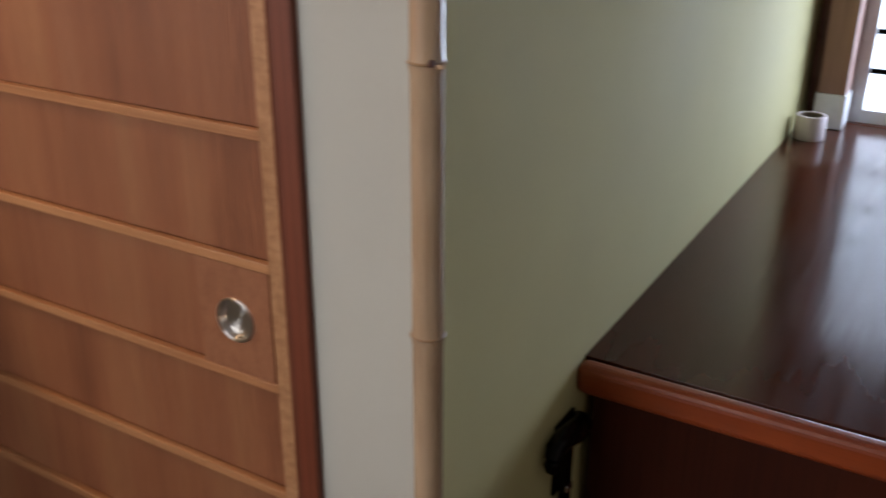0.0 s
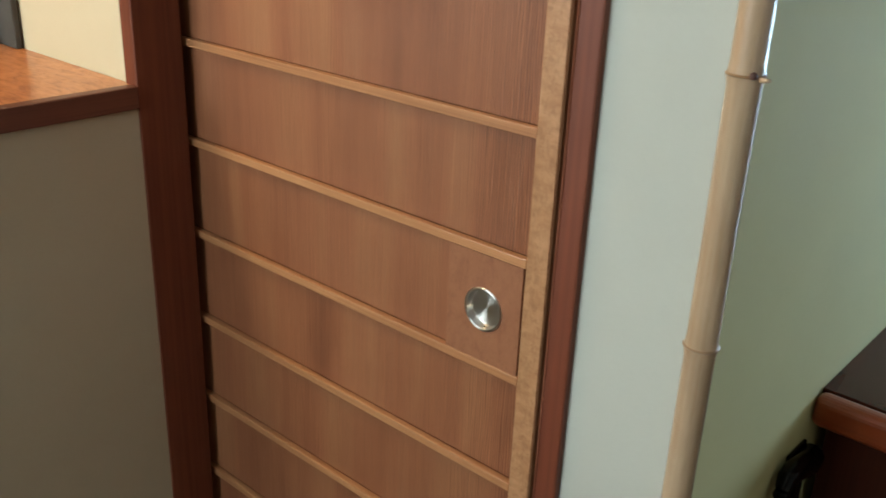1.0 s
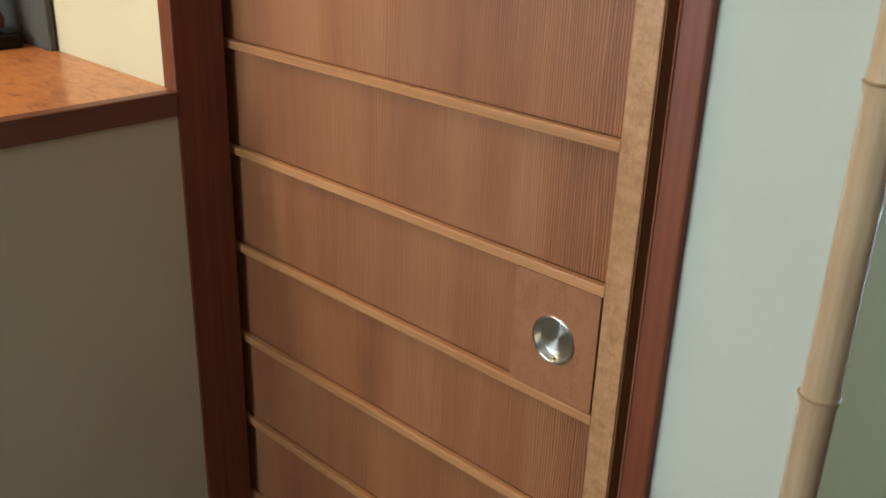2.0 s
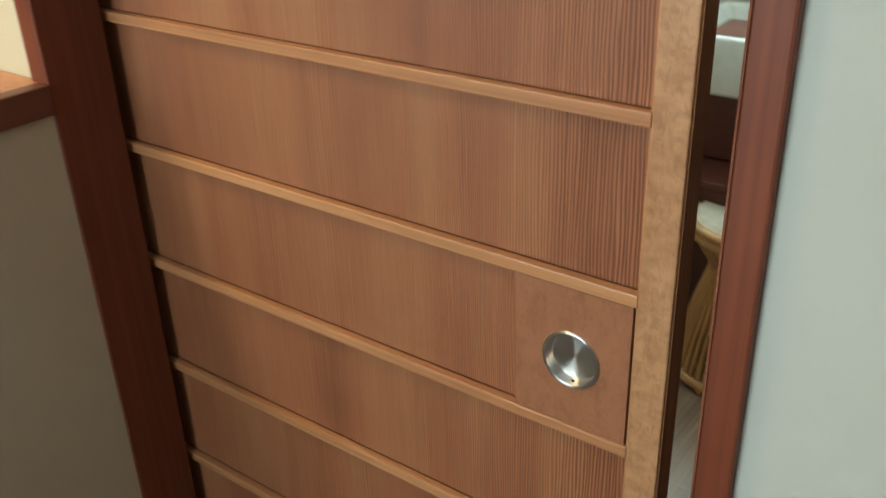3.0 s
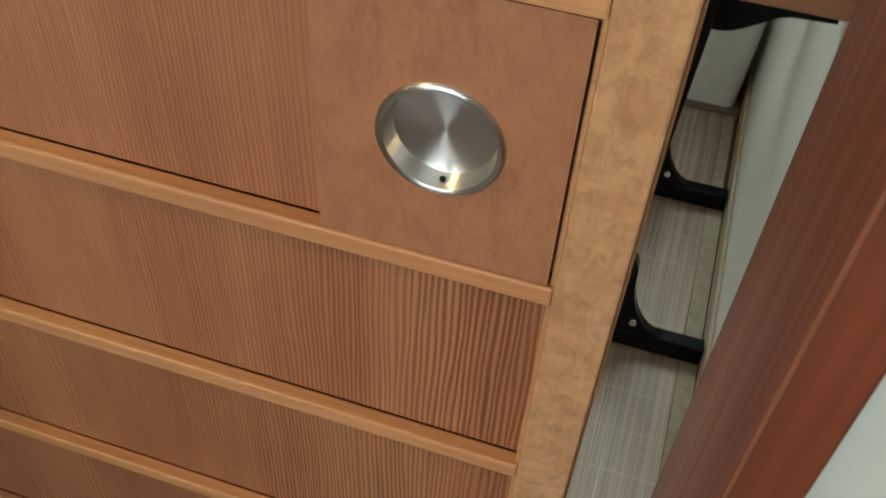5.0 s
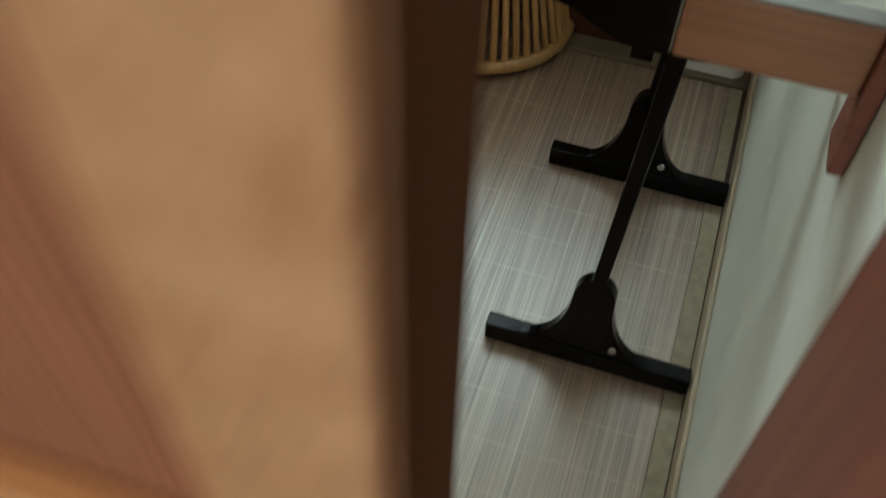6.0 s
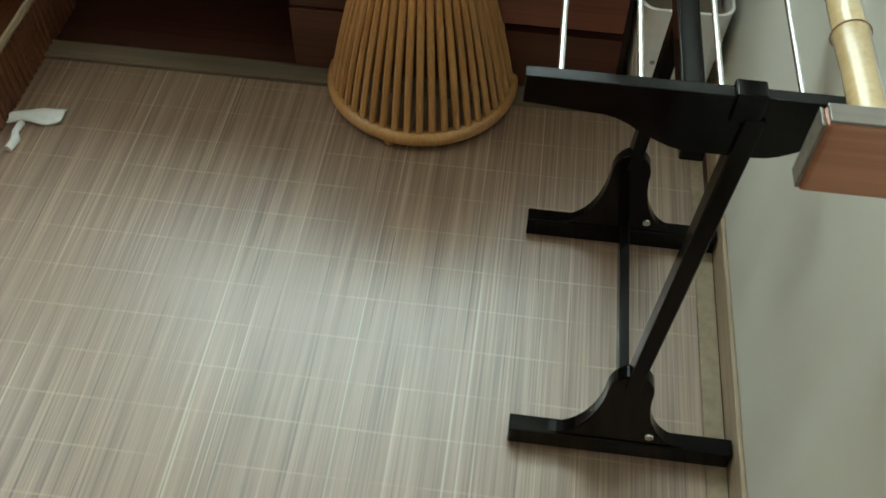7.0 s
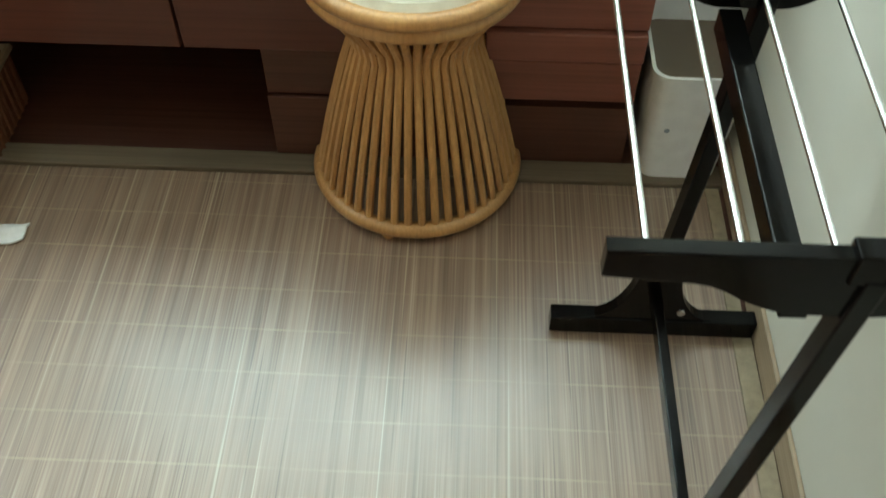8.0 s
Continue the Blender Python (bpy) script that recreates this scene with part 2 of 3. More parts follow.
WORN = wood("worn_jamb_edge", (0.13, 0.036, 0.016), (0.22, 0.085, 0.05), "z", 0.8, 60)
WORN.node_tree.nodes["Principled BSDF"].inputs["Specular IOR Level"].default_value = 0.1
LEDGE = blotchy_wood("ledge_wood", (0.30, 0.085, 0.030), (0.56, 0.235, 0.085), (9, 26, 9), 0.35, 0.3, 2.2, 0.55)
NOSE = wood("ledge_nose_wood", (0.10, 0.03, 0.018), (0.16, 0.052, 0.03), "y", 0.4, 160)
COUNTER = wood("counter_wood", (0.050, 0.0125, 0.006), (0.075, 0.019, 0.009), "y", 0.15, 60, figure=0.2, lines=0.12)
COUNTER.node_tree.nodes["Principled BSDF"].inputs["Specular IOR Level"].default_value = 0.3
CNOSE = wood("counter_nose_wood", (0.22, 0.036, 0.008), (0.31, 0.056, 0.012), "x", 0.34, 120, coat=0.2)
CNOSE.node_tree.nodes["Principled BSDF"].inputs["Coat Roughness"].default_value = 0.1
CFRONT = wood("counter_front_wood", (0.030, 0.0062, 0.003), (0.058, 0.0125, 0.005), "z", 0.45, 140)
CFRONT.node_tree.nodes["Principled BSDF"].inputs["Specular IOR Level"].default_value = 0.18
VANITY = wood("vanity_wood", (0.20, 0.068, 0.046), (0.28, 0.100, 0.070), "x", 0.38, 140, coat=0.2)
# vanity_wood again, darkened to hold the shade on the doors
VDOOR = wood("vanity_wood_shaded", (0.075, 0.020, 0.012), (0.115, 0.032, 0.019), "x", 0.42, 140, coat=0.15)
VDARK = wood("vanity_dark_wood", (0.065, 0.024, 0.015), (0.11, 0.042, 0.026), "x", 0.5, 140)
PLANK = wood("plank_wood", (0.31, 0.135, 0.07), (0.44, 0.20, 0.105), "x", 0.4, 140, coat=0.4)
POSTW = wood("window_post_wood", (0.33, 0.17, 0.13), (0.46, 0.26, 0.20), "z", 0.4, 140)
GREYTOP = wood("bracket_grey_wood", (0.11, 0.098, 0.080), (0.18, 0.163, 0.137), "x", 0.4, 120, coat=0.4)
PLINTH = wood("plinth_wood", (0.135, 0.105, 0.07), (0.20, 0.155, 0.105), "x", 0.5, 200)
SKIRT = wood("skirting_wood", (0.33, 0.25, 0.165), (0.43, 0.34, 0.235), "y", 0.5, 200)
RATTAN = wood("rattan", (0.46, 0.235, 0.08), (0.64, 0.37, 0.145), "z", 0.33, 200, coat=0.35)
WICKER = wood("wicker", (0.14, 0.050, 0.022), (0.22, 0.085, 0.04), "y", 0.55, 120)
HALLWALL = flat_noise("hall_plaster", (0.40, 0.41, 0.36), (0.45, 0.46, 0.405), 2.5, 0.85, 0.25, 160.0)
WASHWALL = flat_noise("wash_wall", (0.60, 0.60, 0.525), (0.65, 0.65, 0.57), 3.0, 0.6, 0.12, 120.0)
CEIL = flat_noise("ceiling_board", (0.62, 0.58, 0.50), (0.68, 0.64, 0.56), 3.0, 0.8)
HALLFLOOR = wood("hall_floor", (0.065, 0.028, 0.013), (0.12, 0.055, 0.027), "y", 0.35, 100, coat=0.3)
MATF = mat_floor()
BORDER = flat_noise("mat_border", (0.22, 0.18, 0.12), (0.34, 0.28, 0.19), 60.0, 0.7, 0.5, 700.0)
STEEL, CHROME = brushed_steel(), plain("chrome", (0.82, 0.83, 0.84), 0.12, 1.0)
BLACK = plain("black_lacquer", (0.003, 0.0028, 0.0027), 0.12)
BLACK.node_tree.nodes["Principled BSDF"].inputs["Specular IOR Level"].default_value = 0.16
POLE = bamboo("pole_bamboo", (0.36, 0.235, 0.14), (0.47, 0.345, 0.225))
BAMBOO = bamboo("towel_bamboo", (0.42, 0.30, 0.135), (0.58, 0.45, 0.24))
NODE = plain("bamboo_node", (0.27, 0.16, 0.08), 0.45)
WHITE = plain("white_plastic", (0.86, 0.88, 0.88), 0.35)
CERAMIC = plain("white_ceramic", (0.80, 0.84, 0.82), 0.12)
BINSIDE = plain("bin_inside", (0.16, 0.12, 0.085), 0.6)
CLOTH = flat_noise("white_cotton", (0.72, 0.73, 0.74), (0.84, 0.85, 0.86), 90.0, 0.9, 0.6, 900.0)
TAPE = plain("tape_white", (0.70, 0.62, 0.62), 0.5)
REDLAC = plain("red_lacquer", (0.15, 0.022, 0.014), 0.3)
# hall plaster made browner, the low wall's bounced light put into the colour
LOWWALL = flat_noise("bounce_tinted_plaster", (0.385, 0.338, 0.238), (0.43, 0.38, 0.272), 3.0, 0.85, 0.3, 160.0)
# hall plaster turned cream to hold the alcove's warm lamplight
CREAM = flat_noise("warm_lit_plaster", (0.50, 0.44, 0.295), (0.56, 0.495, 0.34), 3.0, 0.85, 0.25, 160.0)
# hall plaster in olive-yellow, warm light painted into the side wall
SIDEWALL = flat_noise("side_lit_plaster", (0.43, 0.392, 0.180), (0.48, 0.44, 0.212), 2.5, 0.85, 0.25, 160.0)
# dark tone that stands for shade at the alcove's left end
ALCSHADE = flat_noise("alcove_shade_grey", (0.045, 0.042, 0.036), (0.075, 0.07, 0.06), 12.0, 0.85, 0.4, 500.0)
SEAT = flat_noise("cream_weave", (0.52, 0.47, 0.37), (0.66, 0.61, 0.50), 40.0, 0.75, 0.5, 420.0)
PAPER = paper()
LABELGREY = plain("print_grey", (0.30, 0.36, 0.42), 0.5)

# ---- building helpers ----


def thing(name, label, category, at=(0, 0, 0), group="", kind=""):
    ob = new(name)
    ob.location = at
    return tagged(ob, label, category, group, kind)


def part(name, bm, material, parent=None, label="", smooth=False):
    me = bpy.data.meshes.new(name)
    bmesh.ops.recalc_face_normals(bm, faces=bm.faces)
    bm.to_mesh(me)
    bm.free()
    me.materials.append(material)
    if smooth:
        for p in me.polygons:
            p.use_smooth = True
        me.set_sharp_from_angle(angle=radians(40))
    ob = new(name, me)
    if parent is not None:
        ob.parent = parent
        ob.matrix_parent_inverse = Matrix.Translation(-Vector(parent.location)) if parent.parent is None else Matrix()
    if label:
        ob["label"] = label
    return ob


def box(x0, x1, y0, y1, z0, z1, bevel=0.0, seg=2, bm=None):
    own = bmesh.new()
    vs = bmesh.ops.create_cube(own, size=1.0)["verts"]
    for v in vs:
        v.co = Vector(((x0 + x1) / 2 + v.co.x * (x1 - x0), (y0 + y1) / 2 + v.co.y * (y1 - y0), (z0 + z1) / 2 + v.co.z * (z1 - z0)))
    if bevel:
        bmesh.ops.bevel(own, geom=list(own.edges), offset=bevel, segments=seg, profile=0.5, affect="EDGES")
    if bm is None:
        return own
    return merge(bm, own)


def merge(bm, own):
    me = bpy.data.meshes.new("tmp")
    own.to_mesh(me)
    own.free()
    bm.from_mesh(me)
    bpy.data.meshes.remove(me)
    return bm


def lathe(profile, centre, seg=32, axis="z", bm=None, closed=False, capped=True):
    """Turns (radius, height) pairs round an axis through centre."""
    own = bmesh.new()
    rings = []
    for r, h in profile:
        ring = []
        for i in range(seg):
            a = 2 * math.pi * i / seg
            c, s = r * math.cos(a), r * math.sin(a)
            co = {"z": (c, s, h), "y": (c, h, s), "x": (h, c, s)}[axis]
            ring.append(own.verts.new(Vector(centre) + Vector(co)))
        rings.append(ring)
    pairs = list(zip(rings, rings[1:]))
    if closed:
        pairs.append((rings[-1], rings[0]))
    for a, b in pairs:
        for i in range(seg):
            own.faces.new((a[i], a[(i + 1) % seg], b[(i + 1) % seg], b[i]))
    if capped and not closed:
        if profile[0][0] > 1e-4:
            own.faces.new(rings[0][::-1])
        if profile[-1][0] > 1e-4:
            own.faces.new(rings[-1])
    bmesh.ops.remove_doubles(own, verts=own.verts, dist=1e-6)
    return own if bm is None else merge(bm, own)


def ring(centre, radius, tube, seg=48, sides=10, squash=1.0):
    prof = [(radius + tube * math.cos(2 * math.pi * k / sides), squash * tube * math.sin(2 * math.pi * k / sides)) for k in range(sides)]
    return lathe(prof, centre, seg, closed=True)


def tube(points, radius, sides=8):
    """A round bar along a line of points."""
    bm = bmesh.new()
    pts = [Vector(p) for p in points]
    rings = []
    for i, p in enumerate(pts):
        d = (pts[min(i + 1, len(pts) - 1)] - pts[max(i - 1, 0)]).normalized()
        a = d.orthogonal().normalized()
        if rings:
            a = (last - d * last.dot(d)).normalized()
        last = a
        b = d.cross(a)
        r = radius[i] if isinstance(radius, (list, tuple)) else radius
        rings.append([bm.verts.new(p + r * (math.cos(2 * math.pi * k / sides) * a + math.sin(2 * math.pi * k / sides) * b)) for k in range(sides)])
    for a, b in zip(rings, rings[1:]):
        for k in range(sides):
            bm.faces.new((a[k], a[(k + 1) % sides], b[(k + 1) % sides], b[k]))
    bm.faces.new(rings[0][::-1])
    bm.faces.new(rings[-1])
    return bm


def slab(outline, y0, y1, bevel=0.0):
    """An outline of (x, z) pairs given thickness along y."""
    bm = bmesh.new()
    f = bm.faces.new([bm.verts.new((x, y0, z)) for x, z in outline])
    ext = bmesh.ops.extrude_face_region(bm, geom=[f])
    for v in ext["geom"]:
        if isinstance(v, bmesh.types.BMVert):
            v.co.y = y1
    if bevel:
        es = [e for e in bm.edges if abs(e.verts[0].co.y - e.verts[1].co.y) < 1e-6]
        bmesh.ops.bevel(bm, geom=es, offset=bevel, segments=2, profile=0.5, affect="EDGES")
    return bm


def holed_block(x0, x1, z0, z1, y0, y1, centre, radius):
    """A rectangular block with a round hole through it along y."""
    bm = bmesh.new()
    n, cx, cz = 48, centre[0], centre[1]
    inner, outer = [], []
    for i in range(n):
        a = 2 * math.pi * i / n
        c, s = math.cos(a), math.sin(a)
        k = min((x1 - cx if c > 0 else cx - x0) / max(abs(c), 1e-6), (z1 - cz if s > 0 else cz - z0) / max(abs(s), 1e-6))
        inner.append((cx + radius * c, cz + radius * s))
        outer.append([cx + k * c, cz + k * s])
    for qx, qz in ((x0, z0), (x0, z1), (x1, z0), (x1, z1)):
        j = min(range(n), key=lambda i: (outer[i][0] - qx) ** 2 + (outer[i][1] - qz) ** 2)
        outer[j] = [qx, qz]
    rows = [[bm.verts.new((x, y, z)) for x, z in loop] for loop, y in ((inner, y1), (inner, y0), (outer, y0), (outer, y1))]
    for a, b in zip(rows, rows[1:] + rows[:1]):
        for i in range(n):
            bm.faces.new((a[i], a[(i + 1) % n], b[(i + 1) % n], b[i]))
    return bm


def structure(name, bm, material, label, category):
    return tagged(part(name, bm, material), label, category, kind="structure")


# ---- structure ----
H = 2.42
WX = 0.186
RX = 0.089  # the washroom things are set out from x = 0 and then moved right by this
structure("floor_washroom", box(-1.75, WX + RX, 0.055, 2.1, -0.12, -0.004), VDARK, "dark wooden washroom floor under the matting", "floor")
structure("floor_hall", box(-2.6, 2.4, -2.8, 0.05, -0.12, -0.002), HALLFLOOR, "brown wooden hall floor", "floor")
structure("floor_stair_side", box(0.336, 2.4, 0.052, 2.1, -0.12, -0.002), HALLFLOOR, "brown wooden floor beside the washroom wall", "floor")
structure("ceiling", box(-2.7, 2.5, -2.9, 2.4, H, H + 0.1), CEIL, "pale plain ceiling", "ceiling")

# wall between the washroom and the stair side: hall face, washroom face and stair face
structure("wall_partition", box(WX + RX, 0.334, 0.0815, 2.1, 0, H), HALLWALL, "pale olive plaster partition wall", "wall")
structure("wall_corner", box(WX, 0.334, -0.070, 0.081, 0, H), HALLWALL, "pale olive plaster wall end beside the door", "wall")
# added thin sheet that carries the painted warm light of this wall
structure("wall_side_tint", box(0.3342, 0.3358, -0.0698, 1.8595, 0, H), SIDEWALL, "thin added sheet with warm olive light coloured onto the wall beside the counter", "wall")
ROOM = [structure("wall_wash_lining", box(WX - 0.004, WX - 0.0005, 0.082, 2.0, 0, H), WASHWALL, "smooth pale green washroom wall lining", "wall")]
ROOM.append(structure("skirting_washroom", box(WX - 0.012, WX - 0.0045, 0.083, 2.0, 0.0, 0.062, 0.002), SKIRT, "pale wooden skirting along the washroom wall", "baseboard"))

# pocket wall into which the door slides
structure("wall_pocket_front", box(-2.6, -0.662, -0.088, -0.012, 0, H), CREAM, "plaster wall in front of the door pocket, warm lamplight in its colour", "wall")
structure("wall_pocket_back", box(-1.75, -0.64, 0.042, 0.078, 0, H), SKIRT, "pale boarded wall behind the door pocket", "wall")
structure("wall_over_door", box(-0.662, WX, -0.05, 0.06, 2.06, H), HALLWALL, "pale plaster wall over the sliding door", "wall")
structure("wall_half", box(-0.72, -0.629, -2.0, -0.0945, 0, 1.113), LOWWALL, "low plaster wall under the wooden ledge, warm bounced light in its colour", "wall")
structure("wall_alcove_back", box(-2.6, -2.45, -2.8, -0.09, 0, H), CREAM, "alcove plaster wall, warm lamplight in its colour", "wall")
bm = box(-1.87, -1.75, 0.08, 0.80, 0, H)
box(-1.87, -1.75, 1.80, 2.1, 0, H, bm=bm)
box(-1.87, -1.75, 0.80, 1.80, 0, 1.22, bm=bm)
box(-1.87, -1.75, 0.80, 1.80, 2.10, H, bm=bm)
structure("wall_wash_left", bm, SKIRT, "unseen pale washroom side wall round an assumed window", "wall")
# unseen wall kept pale so that it bounces light onto the low wall
structure("wall_hall_right", box(2.4, 2.52, -2.9, 2.3, 0, H), CEIL, "unseen hall side wall, pale to bounce light", "wall")
structure("wall_hall_left", box(-2.72, -2.6, -2.9, 2.3, 0, H), HALLWALL, "pale plaster hall end wall", "wall")


def wall_with_opening(name, y0, y1, x0, x1, ox0, ox1, oz0, oz1, mat, label):
    bm = box(x0, ox0, y0, y1, 0, H)
    box(ox1, x1, y0, y1, 0, H, bm=bm)
    box(ox0, ox1, y0, y1, 0, oz0, bm=bm)
    box(ox0, ox1, y0, y1, oz1, H, bm=bm)
    structure(name, bm, mat, label, "wall")


wall_with_opening("wall_stair_window", 1.86, 1.98, 0.336, 2.4, 0.44, 1.46, 0.84, 1.52, VANITY, "reddish boarded wall round the papered lattice window")
wall_with_opening("wall_wash_window", 2.0, 2.1, -1.75, WX + RX, -1.46, 0.17, 1.36, 2.36, WASHWALL, "pale green wall round the washroom window")
wall_with_opening("wall_hall_window", -2.8, -2.66, -2.6, 2.4, -1.50, 0.26, 1.40, 2.32, HALLWALL, "pale hall wall round a large window")


def lattice_window(name, x0, x1, z0, z1, y, bars, label, frame_mat, bar_mat):
    """Papered window in an opening, with horizontal bars."""
    w = tagged(new(name), label, "window", kind="structure")
    fr = 0.035
    for a in ((x0, x0 + fr, z0, z1), (x1 - fr, x1, z0, z1), (x0 + fr, x1 - fr, z0, z0 + fr), (x0 + fr, x1 - fr, z1 - fr, z1)):
        part("window_frame", box(a[0], a[1], y - 0.02, y + 0.02, a[2], a[3], 0.002), frame_mat, w)
    step = (z1 - z0 - 2 * fr) / (bars + 1)
    for i in range(bars + 1):
        pane = part("pane", box(x0 + fr, x1 - fr, y - 0.001, y + 0.001, z0 + fr + i * step + 0.004, z0 + fr + (i + 1) * step - 0.004), PAPER, w)
        pane.visible_shadow = False
        if i:
            z = z0 + fr + i * step
            part("glazing_bar", box(x0 + fr, x1 - fr, y - 0.009, y + 0.009, z - 0.006, z + 0.006), bar_mat, w)
    return w


lattice_window("window_1", 0.44, 1.46, 0.84, 1.52, 1.90, 5, "white papered window with dark horizontal bars", WHITE, BLACK)
lattice_window("window_2", -1.46, 0.17, 1.36, 2.36, 2.04, 1, "frosted washroom window over the vanity", VDARK, VDARK)
lattice_window("window_3", -1.50, 0.26, 1.40, 2.32, -2.72, 2, "large bright hall window", JAMB, JAMB)

# unseen window, added as the source of the weak side fill
side = tagged(new("window_assumed_4"), "unseen, assumed side window of the washroom", "window", kind="structure")
for y0, y1, z0, z1 in ((0.80, 0.835, 1.22, 2.10), (1.765, 1.80, 1.22, 2.10), (0.835, 1.765, 1.22, 1.255), (0.835, 1.765, 2.065, 2.10)):
    part("window_frame", box(-1.81, -1.77, y0, y1, z0, z1, 0.002), VDARK, side)
part("pane", box(-1.791, -1.789, 0.835, 1.765, 1.255, 2.065), PAPER, side).visible_shadow = False

# door frame
fr = tagged(new("door_frame"), "dark red-brown wooden frame of the sliding door", "door frame", kind="structure")
part("jamb", box(0.157, 0.1862, -0.080, 0.077, 0, 2.06, 0.0025), JAMB, fr, "dark red-brown jamb with worn edges")
part("worn_edge", box(0.1562, 0.1580, -0.0807, -0.0788, 0.0, 2.02), WORN, fr, "pale worn corner of the jamb")
part("jamb", box(-0.660, -0.627, -0.094, -0.008, 0, 2.06, 0.0025), JAMB, fr)
part("lintel", box(-0.627, 0.157, -0.085, -0.008, 2.02, 2.06, 0.0025), JAMB, fr)
part("sill", box(-0.66, 0.157, -0.085, 0.05, -0.002, 0.012, 0.002), JAMB, fr)

# ---- sliding door ----
RZ = [0.215 + 0.165 * i for i in range(11)]
DOORX = 0.095


def sliding_door():
    d = thing("sliding_door", "reddish cedar sliding door standing slightly ajar, with pale cross rails", "door", (-0.3, 0.014, 0.014))
    part("stile", box(0.063, DOORX, 0.0, 0.030, 0.014, 2.045, 0.0018), STILE, d, "pale figured wooden stile")
    part("edge_strip", box(DOORX, DOORX + 0.0015, 0.003, 0.030, 0.016, 2.04), EDGE, d, "leading edge of the door, shade in its colour")
    part("stile_bead", box(0.0605, 0.0635, 0.004, 0.012, 0.10, 1.96, 0.0008), RAIL, d)
    part("stile", box(-0.735, -0.703, 0.0, 0.030, 0.014, 2.045, 0.0018), STILE, d, "pale figured wooden stile")
    part("bottom_rail", box(-0.703, 0.063, 0.001, 0.030, 0.014, 0.105, 0.002), RAIL, d)
    part("top_rail", box(-0.703, 0.063, 0.001, 0.030, 1.955, 2.045, 0.002), RAIL, d)
    edges = [0.105] + RZ + [1.955]
    for a, b in zip(edges, edges[1:]):
        if b - a > 0.02:
            part("panel", box(-0.703, 0.0605, 0.0115, 0.0215, a + (0.0071 if a > 0.11 else 0.0), b - 0.002), PANEL, d)
    for z in RZ:
        part("cross_rail", box(-0.703, 0.063, 0.0005, 0.0115, z - 0.0065, z + 0.0065, 0.0016), RAIL, d)
    # dark board deepens the shade line in the gap over each rail
    part("back_board", box(-0.703, 0.063, 0.0218, 0.0285, 0.105, 1.955), EDGE, d, "dark back board")
    pad = part("handle_pad", holed_block(-0.061, 0.0592, 0.8822, 1.0328, 0.002, 0.0114, (0, 0.9565), 0.0285), PADW, d, "smooth square wooden block round the pull")
    pull = part("pull", lathe([(0.0308, 0.0019), (0.0306, 0.0008), (0.0298, 0.0), (0.0280, -0.0002), (0.0270, 0.0004), (0.0266, 0.0016), (0.0256, 0.0094), (0.0250, 0.0106), (0.0238, 0.0110), (0.0, 0.0111)], (0, 0, 0.9565), 72, "y", capped=False), STEEL, pad, "round brushed steel finger pull", True)
    part("lock_hole", lathe([(0.0, 0.0), (0.0015, 0.0), (0.0015, 0.0012)], (0.0015, 0.0055, 0.9307), 12), BLACK, pad)
    return d


sliding_door()

# ---- hall things ----


def bamboo_post():
    b = thing("bamboo_post", "pale polished bamboo post covering the wall corner", "bamboo post", (0.334, -0.074, 0))
    zs = [0.0, 0.20, 0.485, 0.768, 1.064, 1.331, 1.615, 1.90, 2.19, H]
    for a, c in zip(zs, zs[1:]):
        prof = [(0.0168, a), (0.0158, a + 0.012), (0.0155, (a + c) / 2), (0.0158, c - 0.010), (0.0174, c - 0.001)]
        part("culm", lathe(prof, (0.331, -0.074, 0), 28), POLE, b, smooth=True)
    for z in zs[1:-1]:
        part("node", lathe([(0.0174, z - 0.0012), (0.0182, z), (0.0170, z + 0.0016)], (0.331, -0.074, 0), 28), NODE, b, smooth=True)
    part("twig_stub", tube([(0.352, -0.088, 1.331), (0.362, -0.097, 1.3335)], [0.003, 0.0018]), POLE, b)
    part("bud_scar", lathe([(0.0, -0.0035), (0.003, -0.0022), (0.0036, 0.0), (0.003, 0.0024), (0.0, 0.004)], (0.3435, -0.0865, 1.3325), 12), VDARK, b, "dark bud scar", True)
    return b


bamboo_post()


def ledge():
    led = thing("wooden_ledge", "varnished orange wooden ledge on the low wall", "ledge", (-1.2, -0.6, 1.113))
    part("board", box(-2.44, -0.6455, -2.0, -0.0895, 1.1135, 1.148, 0.001), LEDGE, led)
    part("front_edge", box(-0.645, -0.622, -2.0, -0.0955, 1.1135, 1.149, 0.002), NOSE, led, "dark red-brown front edge")
    return led


ledge()


def hall_counter():
    c = thing("counter", "glossy dark brown wooden counter with a rounded red-brown edge", "counter", (0.9, 1.0, 0))
    part("top", box(0.336, 1.66, 0.344, 1.855, 0.805, 0.839, 0.001), COUNTER, c)
    bm = box(0.336, 1.66, 0.312, 0.3435, 0.792, 0.8395, 0.012, 4)
    part("nosing", bm, CNOSE, c, "rounded glossy red-brown nosing")
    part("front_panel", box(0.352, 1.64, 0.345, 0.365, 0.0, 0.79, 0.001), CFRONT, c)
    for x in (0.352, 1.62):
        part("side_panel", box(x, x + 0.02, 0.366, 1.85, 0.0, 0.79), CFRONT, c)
    return c


hall_counter()


